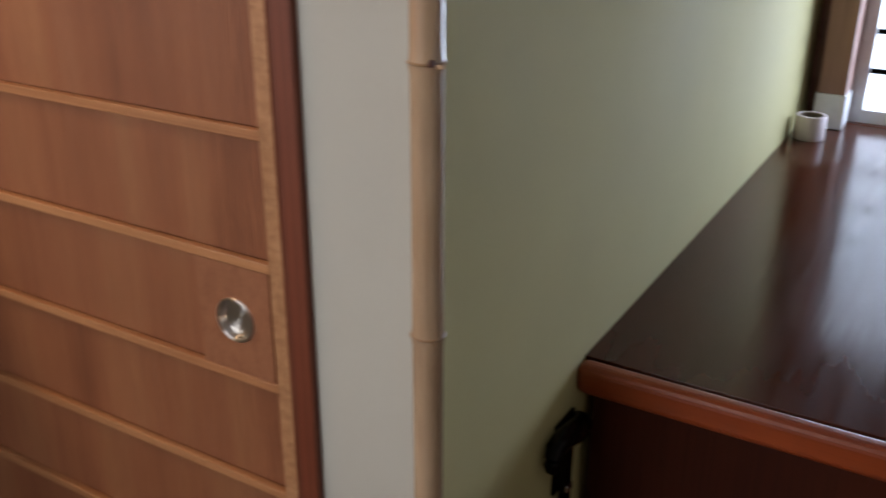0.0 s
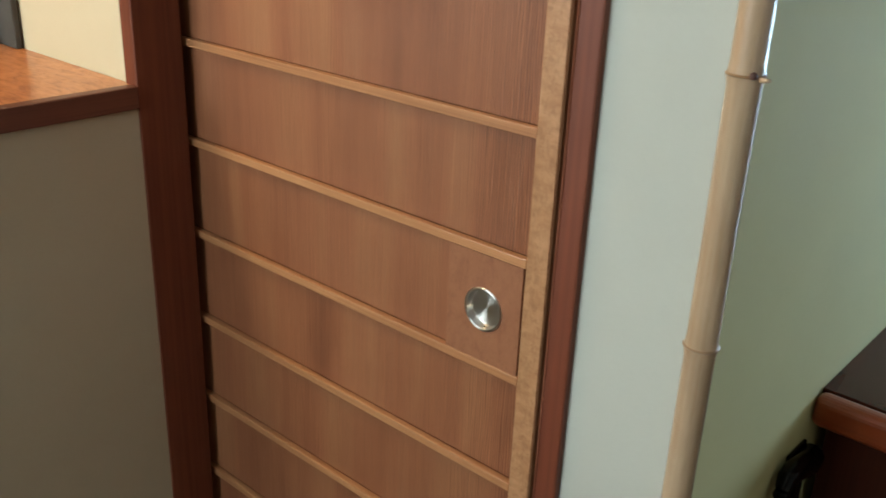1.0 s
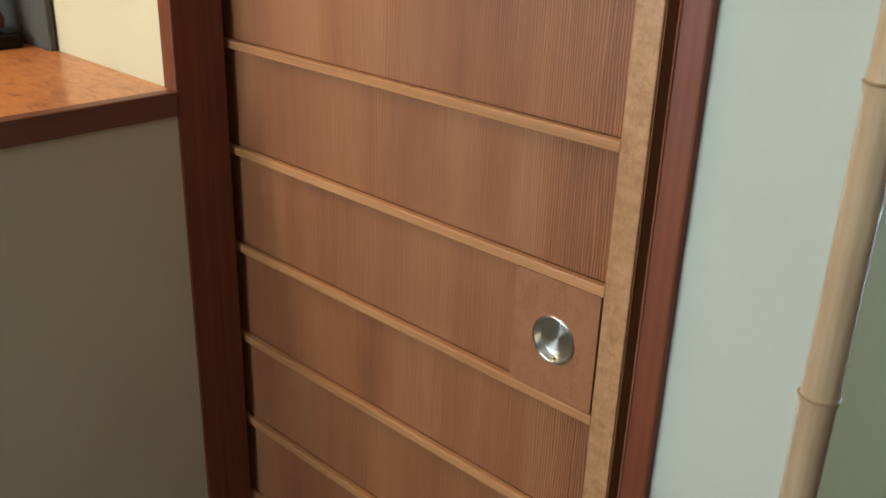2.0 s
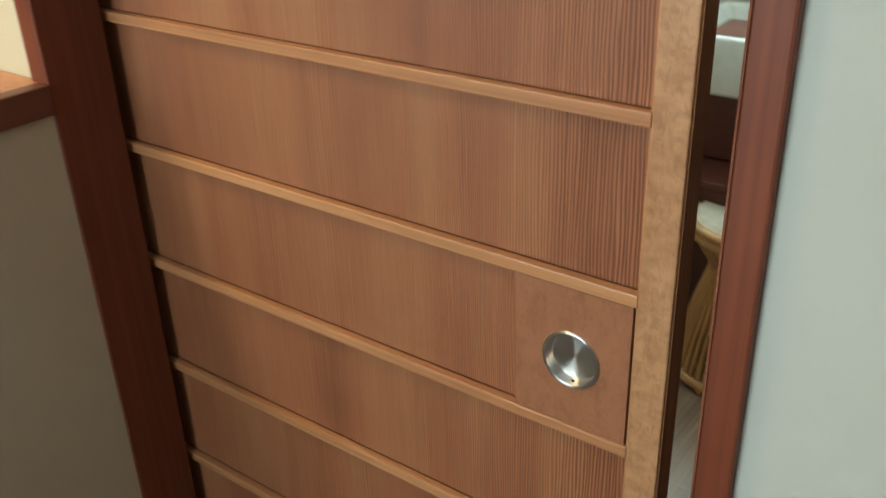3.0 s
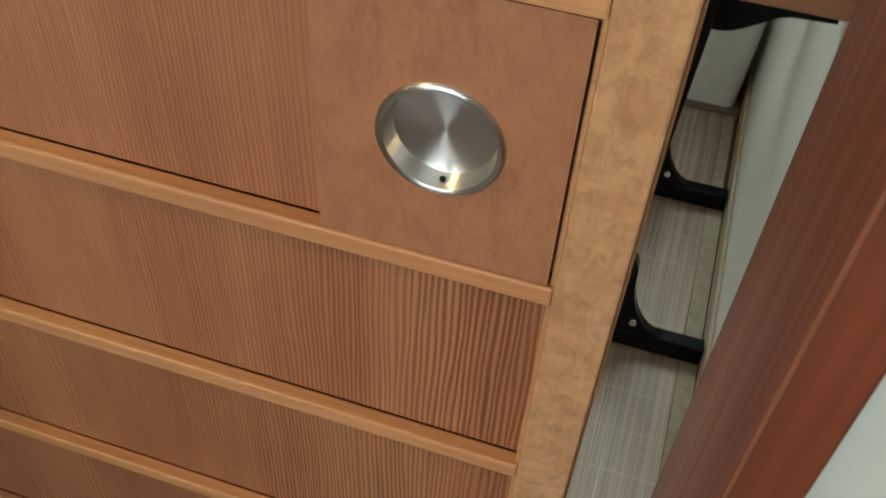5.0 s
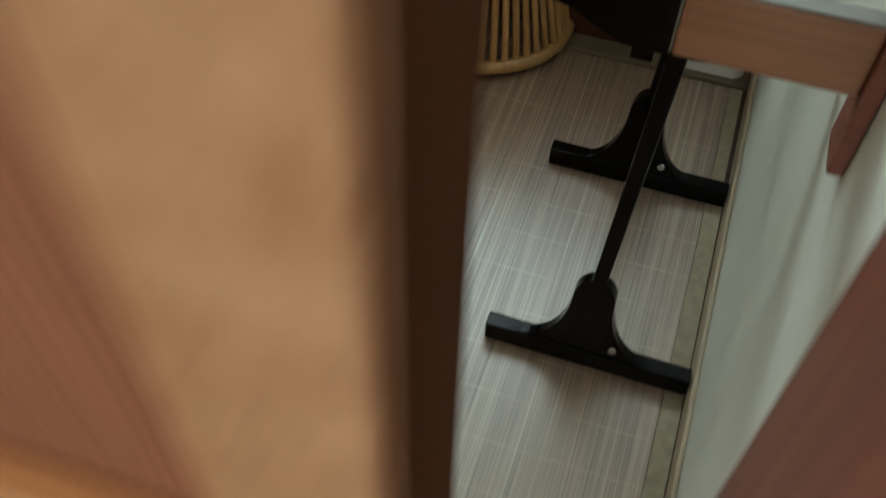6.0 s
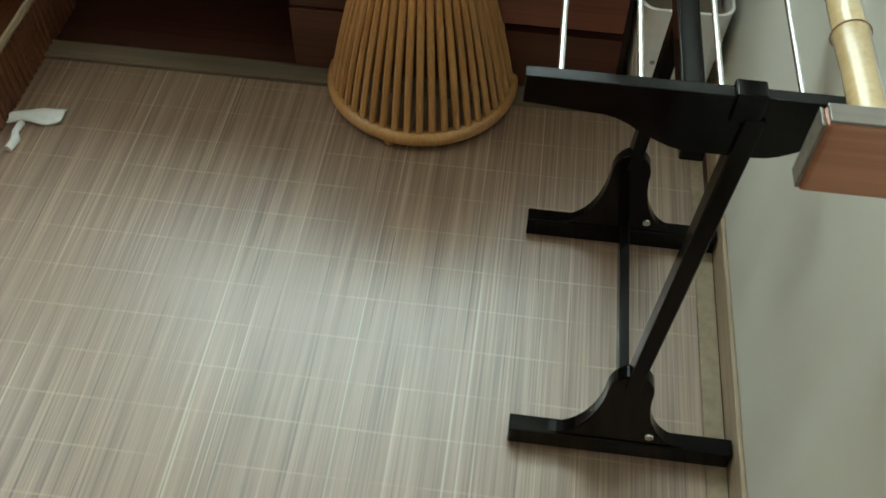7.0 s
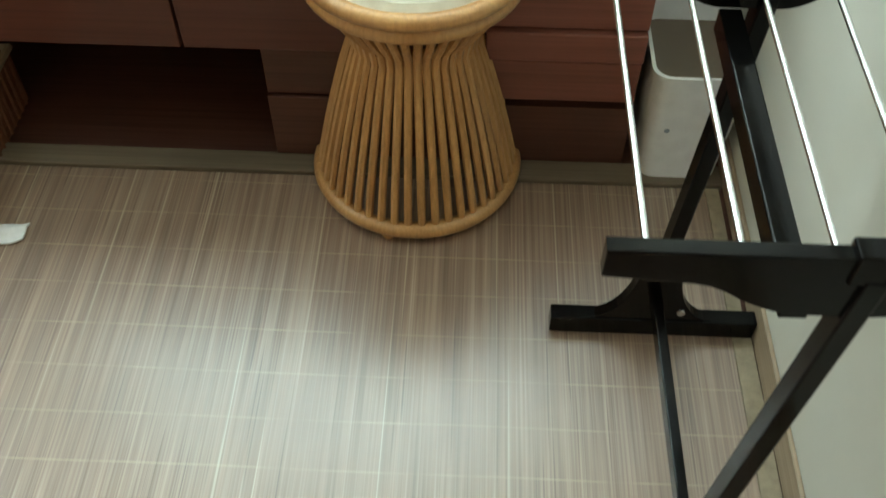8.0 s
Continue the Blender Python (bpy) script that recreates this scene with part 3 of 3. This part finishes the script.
def tape_roll():
    t = thing("tape_roll", "white roll of tape lying on the dark counter", "tape", (0.392, 1.665, 0.839))
    part("roll", lathe([(0.028, 0.0), (0.036, 0.0), (0.037, 0.002), (0.037, 0.058), (0.036, 0.060), (0.028, 0.060)], (0.385, 1.66, 0.8395), 40, closed=True), TAPE, t, smooth=True)
    part("core", lathe([(0.025, 0.001), (0.0278, 0.001), (0.0278, 0.059), (0.025, 0.059)], (0.385, 1.66, 0.8395), 40, closed=True), BINSIDE, t, smooth=True)
    return t


tape_roll()
wp = thing("window_post", "reddish wooden post with a pale foot at the window", "post", (0.41, 1.82, 0.839))
part("post", box(0.372, 0.440, 1.775, 1.855, 0.93, H - 0.002, 0.003), POSTW, wp)
part("post_foot", box(0.368, 0.444, 1.771, 1.857, 0.84, 0.93, 0.003), WHITE, wp, "pale foot wrap")


def wall_latch():
    w = thing("wall_hook", "black wall hook with a chrome clasp beside the counter", "hook", (0.334, 0.27, 0.70))
    part("back_plate", box(0.3362, 0.342, 0.245, 0.306, 0.66, 0.775, 0.002), BLACK, w)
    part("arm", tube([(0.350, 0.308, 0.752), (0.352, 0.280, 0.754), (0.353, 0.240, 0.764), (0.353, 0.212, 0.764), (0.353, 0.203, 0.752)], [0.018, 0.019, 0.016, 0.013, 0.010], 12), BLACK, w, smooth=True)
    part("knob", lathe([(0.0, -0.012), (0.009, -0.009), (0.012, 0.0), (0.009, 0.009), (0.0, 0.012)], (0.353, 0.206, 0.742), 20), BLACK, w, smooth=True)
    part("clasp", box(0.3445, 0.3605, 0.250, 0.268, 0.668, 0.680, 0.002), CHROME, w, "small chrome clasp")
    for y0 in (0.248, 0.263):
        part("strap", box(0.346, 0.357, y0, y0 + 0.009, 0.55, 0.745, 0.002), BLACK, w)
    return w


wall_latch()


def lacquer_stand():
    st = thing("lacquer_stand", "red lacquered stand with turned legs on a black base", "stand", (-1.18, -0.2, 1.149))
    part("base", box(-1.42, -1.055, -0.30, -0.125, 1.1485, 1.175, 0.004), BLACK, st, "black base board")
    prof = [(0.016, 0.0), (0.024, 0.006), (0.026, 0.02), (0.020, 0.034), (0.013, 0.042), (0.018, 0.056), (0.027, 0.085), (0.029, 0.12), (0.024, 0.17), (0.016, 0.21), (0.014, 0.23), (0.022, 0.245), (0.024, 0.27), (0.018, 0.30)]
    for x, y in ((-1.10, -0.16), (-1.10, -0.265), (-1.37, -0.16), (-1.37, -0.265)):
        part("leg", lathe(prof, (x, y, 1.1755), 24), REDLAC, st, "red turned leg", True)
    part("top", box(-1.42, -1.055, -0.31, -0.12, 1.476, 1.50, 0.004), REDLAC, st)
    return st


lacquer_stand()
# added dark sheet where the alcove's return wall lies in shade
sc = thing("alcove_shade_panel", "dark grey sheet standing in for shade at the alcove's end", "screen", (-1.3, -0.1, 1.149))
part("panel", box(-1.60, -1.00, -0.104, -0.092, 1.1485, 2.0, 0.002), ALCSHADE, sc)
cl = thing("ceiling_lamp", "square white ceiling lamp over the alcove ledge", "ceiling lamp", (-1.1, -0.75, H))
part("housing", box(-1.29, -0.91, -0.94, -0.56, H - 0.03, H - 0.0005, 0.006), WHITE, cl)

# ---- washroom ----
ROOM.append(tagged(part("floor_matting", box(-1.72, 0.142, 0.06, 1.426, -0.0035, 0.004, 0.001), MATF), "woven bamboo splint matting in mixed beige and brown", "floor mat", kind="structure"))
for bx0, bx1, by0, by1 in ((0.1425, 0.1722, 0.06, 1.158), (0.1425, 0.166, 1.161, 1.426)):
    ROOM.append(tagged(part("mat_border", box(bx0, bx1, by0, by1, -0.0035, 0.0048, 0.001), BORDER), "woven beige border of the floor matting", "floor mat", kind="structure"))


def drying_rack():
    r = thing("towel_rack", "black lacquered wooden towel rack with thin chrome rods", "towel rack", (0.02, 0.91, 0.0))
    cx = 0.008
    for y in (0.722, 1.112):
        f = part("foot", box(-0.141, 0.172, y, y + 0.026, 0.0045, 0.042, 0.002), BLACK, r)
        half = []
        n = 12
        for k in range(n + 1):
            u = k / n
            half.append((0.094 - 0.064 * math.sin(u * math.pi / 2) ** 0.85, 0.0425 + 0.126 * (1 - math.cos(u * math.pi / 2)) ** 0.9))
        for k in range(1, 8):
            a = math.pi / 2 * k / 8
            half.append((0.030 * math.cos(a), 0.1685 + 0.044 * math.sin(a)))
        out = [(cx + x, z) for x, z in half] + [(cx, 0.2125)] + [(cx - x, z) for x, z in half[::-1]]
        part("bracket", slab(out, y + 0.003, y + 0.023, 0.002), BLACK, f)
        part("screw", lathe([(0.0, -0.002), (0.006, -0.002), (0.007, 0.0005)], (0.052, y + 0.003, 0.062), 16, "y"), CHROME, f, "steel screw head")
    for y, yt in ((0.735, 0.7345), (1.125, 1.1265)):
        n = Vector((0.031 - cx, yt - y, 0.66 - 0.18))
        bm = box(-0.0125, 0.0125, -0.010, 0.010, 0, n.length, 0.002)
        bmesh.ops.transform(bm, matrix=Matrix.Translation((cx, y, 0.18)) @ n.to_track_quat("Z", "Y").to_matrix().to_4x4(), verts=bm.verts)
        part("post", bm, BLACK, r)
    for y in (0.7265, 1.1185):
        out = [(-0.174, 0.683), (0.174, 0.683), (0.174, 0.650)]
        for k in range(9):
            u = k / 8
            out.append((0.122 - 0.078 * u, 0.647 - 0.036 * math.sin(u * math.pi / 2) ** 1.6))
        for k in range(9):
            u = 1 - k / 8
            out.append((-0.100 + 0.084 * u, 0.646 - 0.035 * math.sin(u * math.pi / 2) ** 1.6))
        out.append((-0.174, 0.652))
        bar = part("top_bar", slab(out, y, y + 0.015, 0.0015), BLACK, r)
        part("joint_block", box(0.008, 0.036, y - 0.003, y + 0.019, 0.655, 0.688, 0.002), BLACK, bar)
    part("stretcher", box(-0.020, 0.004, 0.742, 1.118, 0.584, 0.612, 0.002), BLACK, r)
    part("stretcher", box(0.004, 0.019, 0.7455, 1.1155, 0.070, 0.096, 0.002), BLACK, r)
    for x in (-0.1435, -0.0725, -0.002, 0.069, 0.139):
        part("rod", tube([(x, 0.7345, 0.677), (x, 1.1265, 0.677)], 0.0031, 10), CHROME, r, "thin chrome rod", True)
    return r


ROOM.append(drying_rack())


def wall_towel_rail():
    w = thing("towel_rail", "wall-mounted bamboo towel rail on wooden brackets", "towel rail", (0.18, 0.9, 0.8))
    for y in (0.560, 1.50):
        b = part("bracket", box(0.022, 0.167, y, y + 0.020, 0.746, 0.811, 0.004, 3), PLANK, w, "brown wooden bracket arm")
        part("top_face", box(0.0235, 0.167, y + 0.0012, y + 0.0188, 0.8111, 0.8135, 0.0008), GREYTOP, b, "grey top of the arm")
        part("end_face", box(0.0195, 0.0219, y + 0.0012, y + 0.0188, 0.749, 0.809, 0.0008), GREYTOP, b, "grey end of the arm")
        part("wall_plate", box(0.1672, 0.1815, y - 0.012, y + 0.040, 0.673, 0.913, 0.003), VANITY, b)
    zs = 0.792
    ys = [0.5805, 0.68, 0.90, 1.13, 1.36, 1.56]
    for a, c in zip(ys, ys[1:]):
        prof = [(0.0138, a), (0.0128, a + 0.01), (0.0124, (a + c) / 2), (0.0128, c - 0.01), (0.0142, c - 0.001)]
        part("culm", lathe(prof, (0.060, 0, zs), 22, "y"), BAMBOO, w, smooth=True)
    for y in ys[1:-1]:
        part("node", lathe([(0.0142, y - 0.001), (0.0152, y), (0.0142, y + 0.0015)], (0.060, 0, zs), 22, "y"), NODE, w, smooth=True)
    return w


ROOM.append(wall_towel_rail())


def rattan_stool():
    cx, cy = -0.365, 1.456
    s = thing("rattan_stool", "honey-coloured rattan stool with a narrow waist", "stool", (cx, cy, 0.004))
    part("base_ring", ring((cx, cy, 0.027), 0.1685, 0.0145), RATTAN, s, "bent cane base ring", True)
    part("top_ring", ring((cx, cy, 0.418), 0.154, 0.0145), RATTAN, s, smooth=True)
    part("top_ring", ring((cx, cy, 0.442), 0.160, 0.013), RATTAN, s, smooth=True)
    part("waist_ring", ring((cx, cy, 0.322), 0.080, 0.009), RATTAN, s, smooth=True)
    part("seat", lathe([(0.0, 0.450), (0.10, 0.454), (0.140, 0.458), (0.150, 0.448), (0.144, 0.432), (0.0, 0.426)], (cx, cy, 0), 48), SEAT, s, "cream woven seat", True)
    n = 46
    for k in range(n):
        a = 2 * math.pi * (k + 0.25) / n
        pts = []
        for i in range(15):
            u = i / 14
            z = 0.036 + 0.378 * u
            if z < 0.322:
                v = (z - 0.036) / (0.322 - 0.036)
                r = 0.1675 - 0.0755 * (0.75 * v + 0.25 * v * v)
            else:
                v = (z - 0.322) / (0.414 - 0.322)
                r = 0.092 + 0.060 * v ** 0.85
            pts.append((cx + r * math.cos(a), cy + r * math.sin(a), z))
        part("cane", tube(pts, 0.0067, 7), RATTAN, s, smooth=True)
    for k in range(4):
        a = math.pi / 4 + k * math.pi / 2 + 0.55
        part("foot", lathe([(0.008, 0.0045), (0.010, 0.008), (0.010, 0.02)], (cx + 0.1685 * math.cos(a), cy + 0.1685 * math.sin(a), 0), 12), RATTAN, s)
    return s


ROOM.append(rattan_stool())


def vanity():
    v = thing("vanity", "reddish-brown wooden washroom vanity with drawers and a shade-coloured base", "vanity", (-0.6, 1.7, 0))
    part("carcass", box(-1.70, -0.262, 1.500, 1.995, 0.252, 0.494), VDARK, v)
    part("drawer_carcass", box(-0.2615, 0.000, 1.500, 1.995, 0.14, 0.494), VDARK, v)
    # upper part set back behind an unseen step, letting window light reach the floor
    part("upper_carcass", box(-1.70, 0.000, 1.622, 1.995, 0.512, 0.765), VDARK, v)
    part("step_board", box(-1.705, 0.004, 1.454, 1.995, 0.4945, 0.5115, 0.002), VDOOR, v, "unseen, assumed step in front of the upper doors")
    # shade under the cabinets is put into the base and recess colours
    part("base", box(-0.617, -0.002, 1.475, 1.99, 0.0, 0.139), VDARK, v, "wooden base with shade in its colour")
    part("recess_back", box(-1.70, -0.6175, 1.86, 1.99, 0.0, 0.2515), CFRONT, v, "back of the open recess, coloured as deep shade")
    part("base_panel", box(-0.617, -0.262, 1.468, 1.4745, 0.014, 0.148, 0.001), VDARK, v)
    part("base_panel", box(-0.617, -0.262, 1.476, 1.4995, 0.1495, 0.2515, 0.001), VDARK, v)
    part("worktop", box(-1.72, 0.006, 1.592, 1.998, 0.766, 0.80, 0.003), VANITY, v, "brown wooden worktop")
    for z0, z1 in ((0.165, 0.247), (0.312, 0.490)):
        part("drawer_front", box(-0.255, -0.006, 1.462, 1.4995, z0, z1, 0.002), VANITY, v)
    part("drawer_front", box(-0.255, -0.006, 1.604, 1.6215, 0.516, 0.76, 0.002), VANITY, v)
    part("drawer_rail", box(-0.255, -0.006, 1.452, 1.4995, 0.254, 0.308, 0.003), VANITY, v, "lighter proud rail between the drawers")
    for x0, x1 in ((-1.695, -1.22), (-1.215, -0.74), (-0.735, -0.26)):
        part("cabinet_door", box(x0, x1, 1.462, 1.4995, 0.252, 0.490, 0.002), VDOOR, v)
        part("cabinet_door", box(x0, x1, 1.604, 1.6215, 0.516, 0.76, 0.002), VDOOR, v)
    return v


ROOM.append(vanity())
ROOM.append(structure("trim_floor_strip", box(-1.72, 0.172, 1.4275, 1.474, -0.0035, 0.012, 0.002), PLINTH, "olive-brown wooden strip at the end of the matting", "trim"))
ROOM.append(structure("floor_niche", box(0.0, WX - 0.013, 1.4745, 1.995, -0.0035, 0.008), VDARK, "dark wooden niche floor beside the vanity", "floor"))


def basin():
    b = thing("wash_basin", "white rectangular ceramic wash basin let into the wooden vanity", "basin", (-0.405, 1.80, 0.80))
    x0, x1, y0, y1, z0, z1 = -0.61, -0.20, 1.578, 1.97, 0.69, 0.842
    bm = box(x0, x1, y0, y1, z0, z1)
    top = max(bm.faces, key=lambda f: f.calc_center_median().z)
    bmesh.ops.inset_region(bm, faces=[top], thickness=0.035)
    low = bmesh.ops.extrude_face_region(bm, geom=[top])
    bmesh.ops.delete(bm, geom=[top], context="FACES")
    for v in low["geom"]:
        if isinstance(v, bmesh.types.BMVert):
            v.co.z -= 0.105
            v.co.x += (-0.405 - v.co.x) * 0.25
            v.co.y += (1.80 - v.co.y) * 0.25
    bmesh.ops.bevel(bm, geom=list(bm.edges), offset=0.012, segments=3, profile=0.5, affect="EDGES")
    part("bowl", bm, CERAMIC, b, smooth=True)
    part("drain", lathe([(0.0, 0.0), (0.018, 0.0), (0.020, 0.003), (0.0, 0.0035)], (-0.405, 1.80, 0.7375), 24), CHROME, b, smooth=True)
    return b


basin()


def pump_bottle():
    x, y, z = -0.684, 1.93, 0.8005
    b = thing("soap_bottle", "white plastic soap bottle with a pump on the vanity", "soap bottle", (x, y, z))
    part("body", lathe([(0.0, 0.0), (0.033, 0.0), (0.036, 0.004), (0.036, 0.095), (0.030, 0.112), (0.016, 0.118), (0.0, 0.118)], (x, y, z), 32), WHITE, b, smooth=True)
    part("collar", lathe([(0.0165, 0.117), (0.0165, 0.135), (0.008, 0.137)], (x, y, z), 24), WHITE, b, smooth=True)
    part("stem", lathe([(0.005, 0.136), (0.005, 0.160)], (x, y, z), 12), WHITE, b, smooth=True)
    part("nozzle", box(x - 0.038, x + 0.012, y - 0.008, y + 0.008, z + 0.158, z + 0.170, 0.003), WHITE, b)
    for k, w in enumerate((0.030, 0.022, 0.026)):
        part("print_bar", box(x - w / 2, x + w / 2, y - 0.0370, y - 0.0355, z + 0.070 - 0.014 * k, z + 0.075 - 0.014 * k), LABELGREY, b)
    return b


pump_bottle()


def waste_bin():
    b = thing("waste_bin", "white plastic waste bin with rounded corners beside the vanity", "bin", (0.09, 1.54, 0))

    def rounded(x0, x1, y0, y1, r, z, bm):
        vs = []
        for cx, cy, a0 in ((x1 - r, y1 - r, 0), (x0 + r, y1 - r, 90), (x0 + r, y0 + r, 180), (x1 - r, y0 + r, 270)):
            for k in range(6):
                a = radians(a0 + 18 * k)
                vs.append(bm.verts.new((cx + r * math.cos(a), cy + r * math.sin(a), z)))
        return vs

    bm = bmesh.new()
    loops = [rounded(0.026, 0.160, 1.442, 1.610, 0.025, 0.0125, bm), rounded(0.012, 0.168, 1.426, 1.630, 0.028, 0.246, bm), rounded(0.009, 0.170, 1.423, 1.633, 0.030, 0.252, bm), rounded(0.015, 0.165, 1.429, 1.627, 0.026, 0.252, bm), rounded(0.030, 0.156, 1.446, 1.606, 0.022, 0.018, bm)]
    for a, c in zip(loops, loops[1:]):
        for i in range(len(a)):
            bm.faces.new((a[i], a[(i + 1) % len(a)], c[(i + 1) % len(a)], c[i]))
    bm.faces.new(loops[0][::-1])
    bm.faces.new(loops[-1])
    part("shell", bm, WHITE, b, smooth=True)
    bm = bmesh.new()
    a = rounded(0.020, 0.161, 1.434, 1.622, 0.022, 0.215, bm)
    c = rounded(0.022, 0.159, 1.437, 1.619, 0.022, 0.205, bm)
    for i in range(len(a)):
        bm.faces.new((a[i], a[(i + 1) % len(a)], c[(i + 1) % len(a)], c[i]))
    bm.faces.new(a)
    bm.faces.new(c[::-1])
    part("liner", bm, BINSIDE, b, "dull brown paper filling")
    part("stain", lathe([(0.0, -0.0012), (0.0045, -0.0008), (0.005, 0.0008)], (0.052, 1.4335, 0.132), 12, "y"), LABELGREY, b, "small grey stain")
    return b


ROOM.append(waste_bin())


def wicker_basket():
    b = thing("wicker_basket", "brown woven basket with a pale rim on the matting", "basket", (-1.35, 1.30, 0))
    x0, x1, y0, y1, h = -1.62, -1.112, 1.06, 1.60, 0.124
    for a in ((x0, x1, y0, y0 + 0.012), (x0, x1, y1 - 0.012, y1), (x0, x0 + 0.012, y0 + 0.012, y1 - 0.012), (x1 - 0.012, x1, y0 + 0.012, y1 - 0.012)):
        part("side", box(*a, 0.0045, h, 0.003), WICKER, b)
    part("bottom", box(x0 + 0.012, x1 - 0.012, y0 + 0.012, y1 - 0.012, 0.006, 0.016), WICKER, b)
    part("rim", tube([(x0, y0, h), (x1, y0, h), (x1, y1, h), (x0, y1, h), (x0, y0 + 0.001, h)], 0.009, 8), SKIRT, b, "pale cane rim")
    n = 26
    for i in range(n):
        y = y0 + 0.02 + (y1 - y0 - 0.04) * i / (n - 1)
        part("stake", tube([(x1 + 0.002, y, 0.008), (x1 + 0.003, y, h - 0.01)], 0.0026, 6), WICKER, b)
    return b


ROOM.append(wicker_basket())


def cloth_tag():
    """A small crumpled white cloth strip with a drawn-out tail."""
    c = thing("cloth_strip", "crumpled white cloth strip lying on the matting", "cloth", (-1.06, 1.26, 0.005))
    bm = bmesh.new()
    nu, nv, a = 14, 6, radians(14)
    rows = []
    for side in (0, 1):
        for i in range(nu + 1):
            u = i / nu
            row = []
            for k in range(nv + 1):
                v = k / nv - 0.5
                w = 0.040 * (0.62 + 0.38 * math.sin(min(1.0, u * 1.5) * math.pi / 2)) * (1.0 - 0.14 * u * math.sin(3.0 * v))
                x, y = -0.048 + 0.100 * u + 0.006 * v, v * w + 0.004 * math.sin(u * 6)
                z = 0.0075 + 0.0028 * math.sin(u * 9 + v * 4) + 0.002 * math.sin(v * 9) + (0.004 if side else 0.0)
                row.append(bm.verts.new((-1.062 + x * math.cos(a) - y * math.sin(a), 1.262 + x * math.sin(a) + y * math.cos(a), z)))
            rows.append(row)
    top, low = rows[nu + 1:], rows[:nu + 1]
    for i in range(nu):
        for k in range(nv):
            bm.faces.new((top[i][k], top[i + 1][k], top[i + 1][k + 1], top[i][k + 1]))
            bm.faces.new((low[i][k + 1], low[i + 1][k + 1], low[i + 1][k], low[i][k]))
        for k in (0, nv):
            bm.faces.new((low[i][k], low[i + 1][k], top[i + 1][k], top[i][k]))
    for k in range(nv):
        for i in (0, nu):
            bm.faces.new((low[i][k], low[i][k + 1], top[i][k + 1], top[i][k]))
    part("strip", bm, CLOTH, c, smooth=True)
    part("tail", tube([(-1.078, 1.238, 0.012), (-1.081, 1.216, 0.011), (-1.073, 1.197, 0.010), (-1.077, 1.172, 0.010)], [0.007, 0.006, 0.009, 0.007], 10), CLOTH, c, smooth=True)
    return c


ROOM.append(cloth_tag())

for ob in ROOM:
    ob.location.x += RX
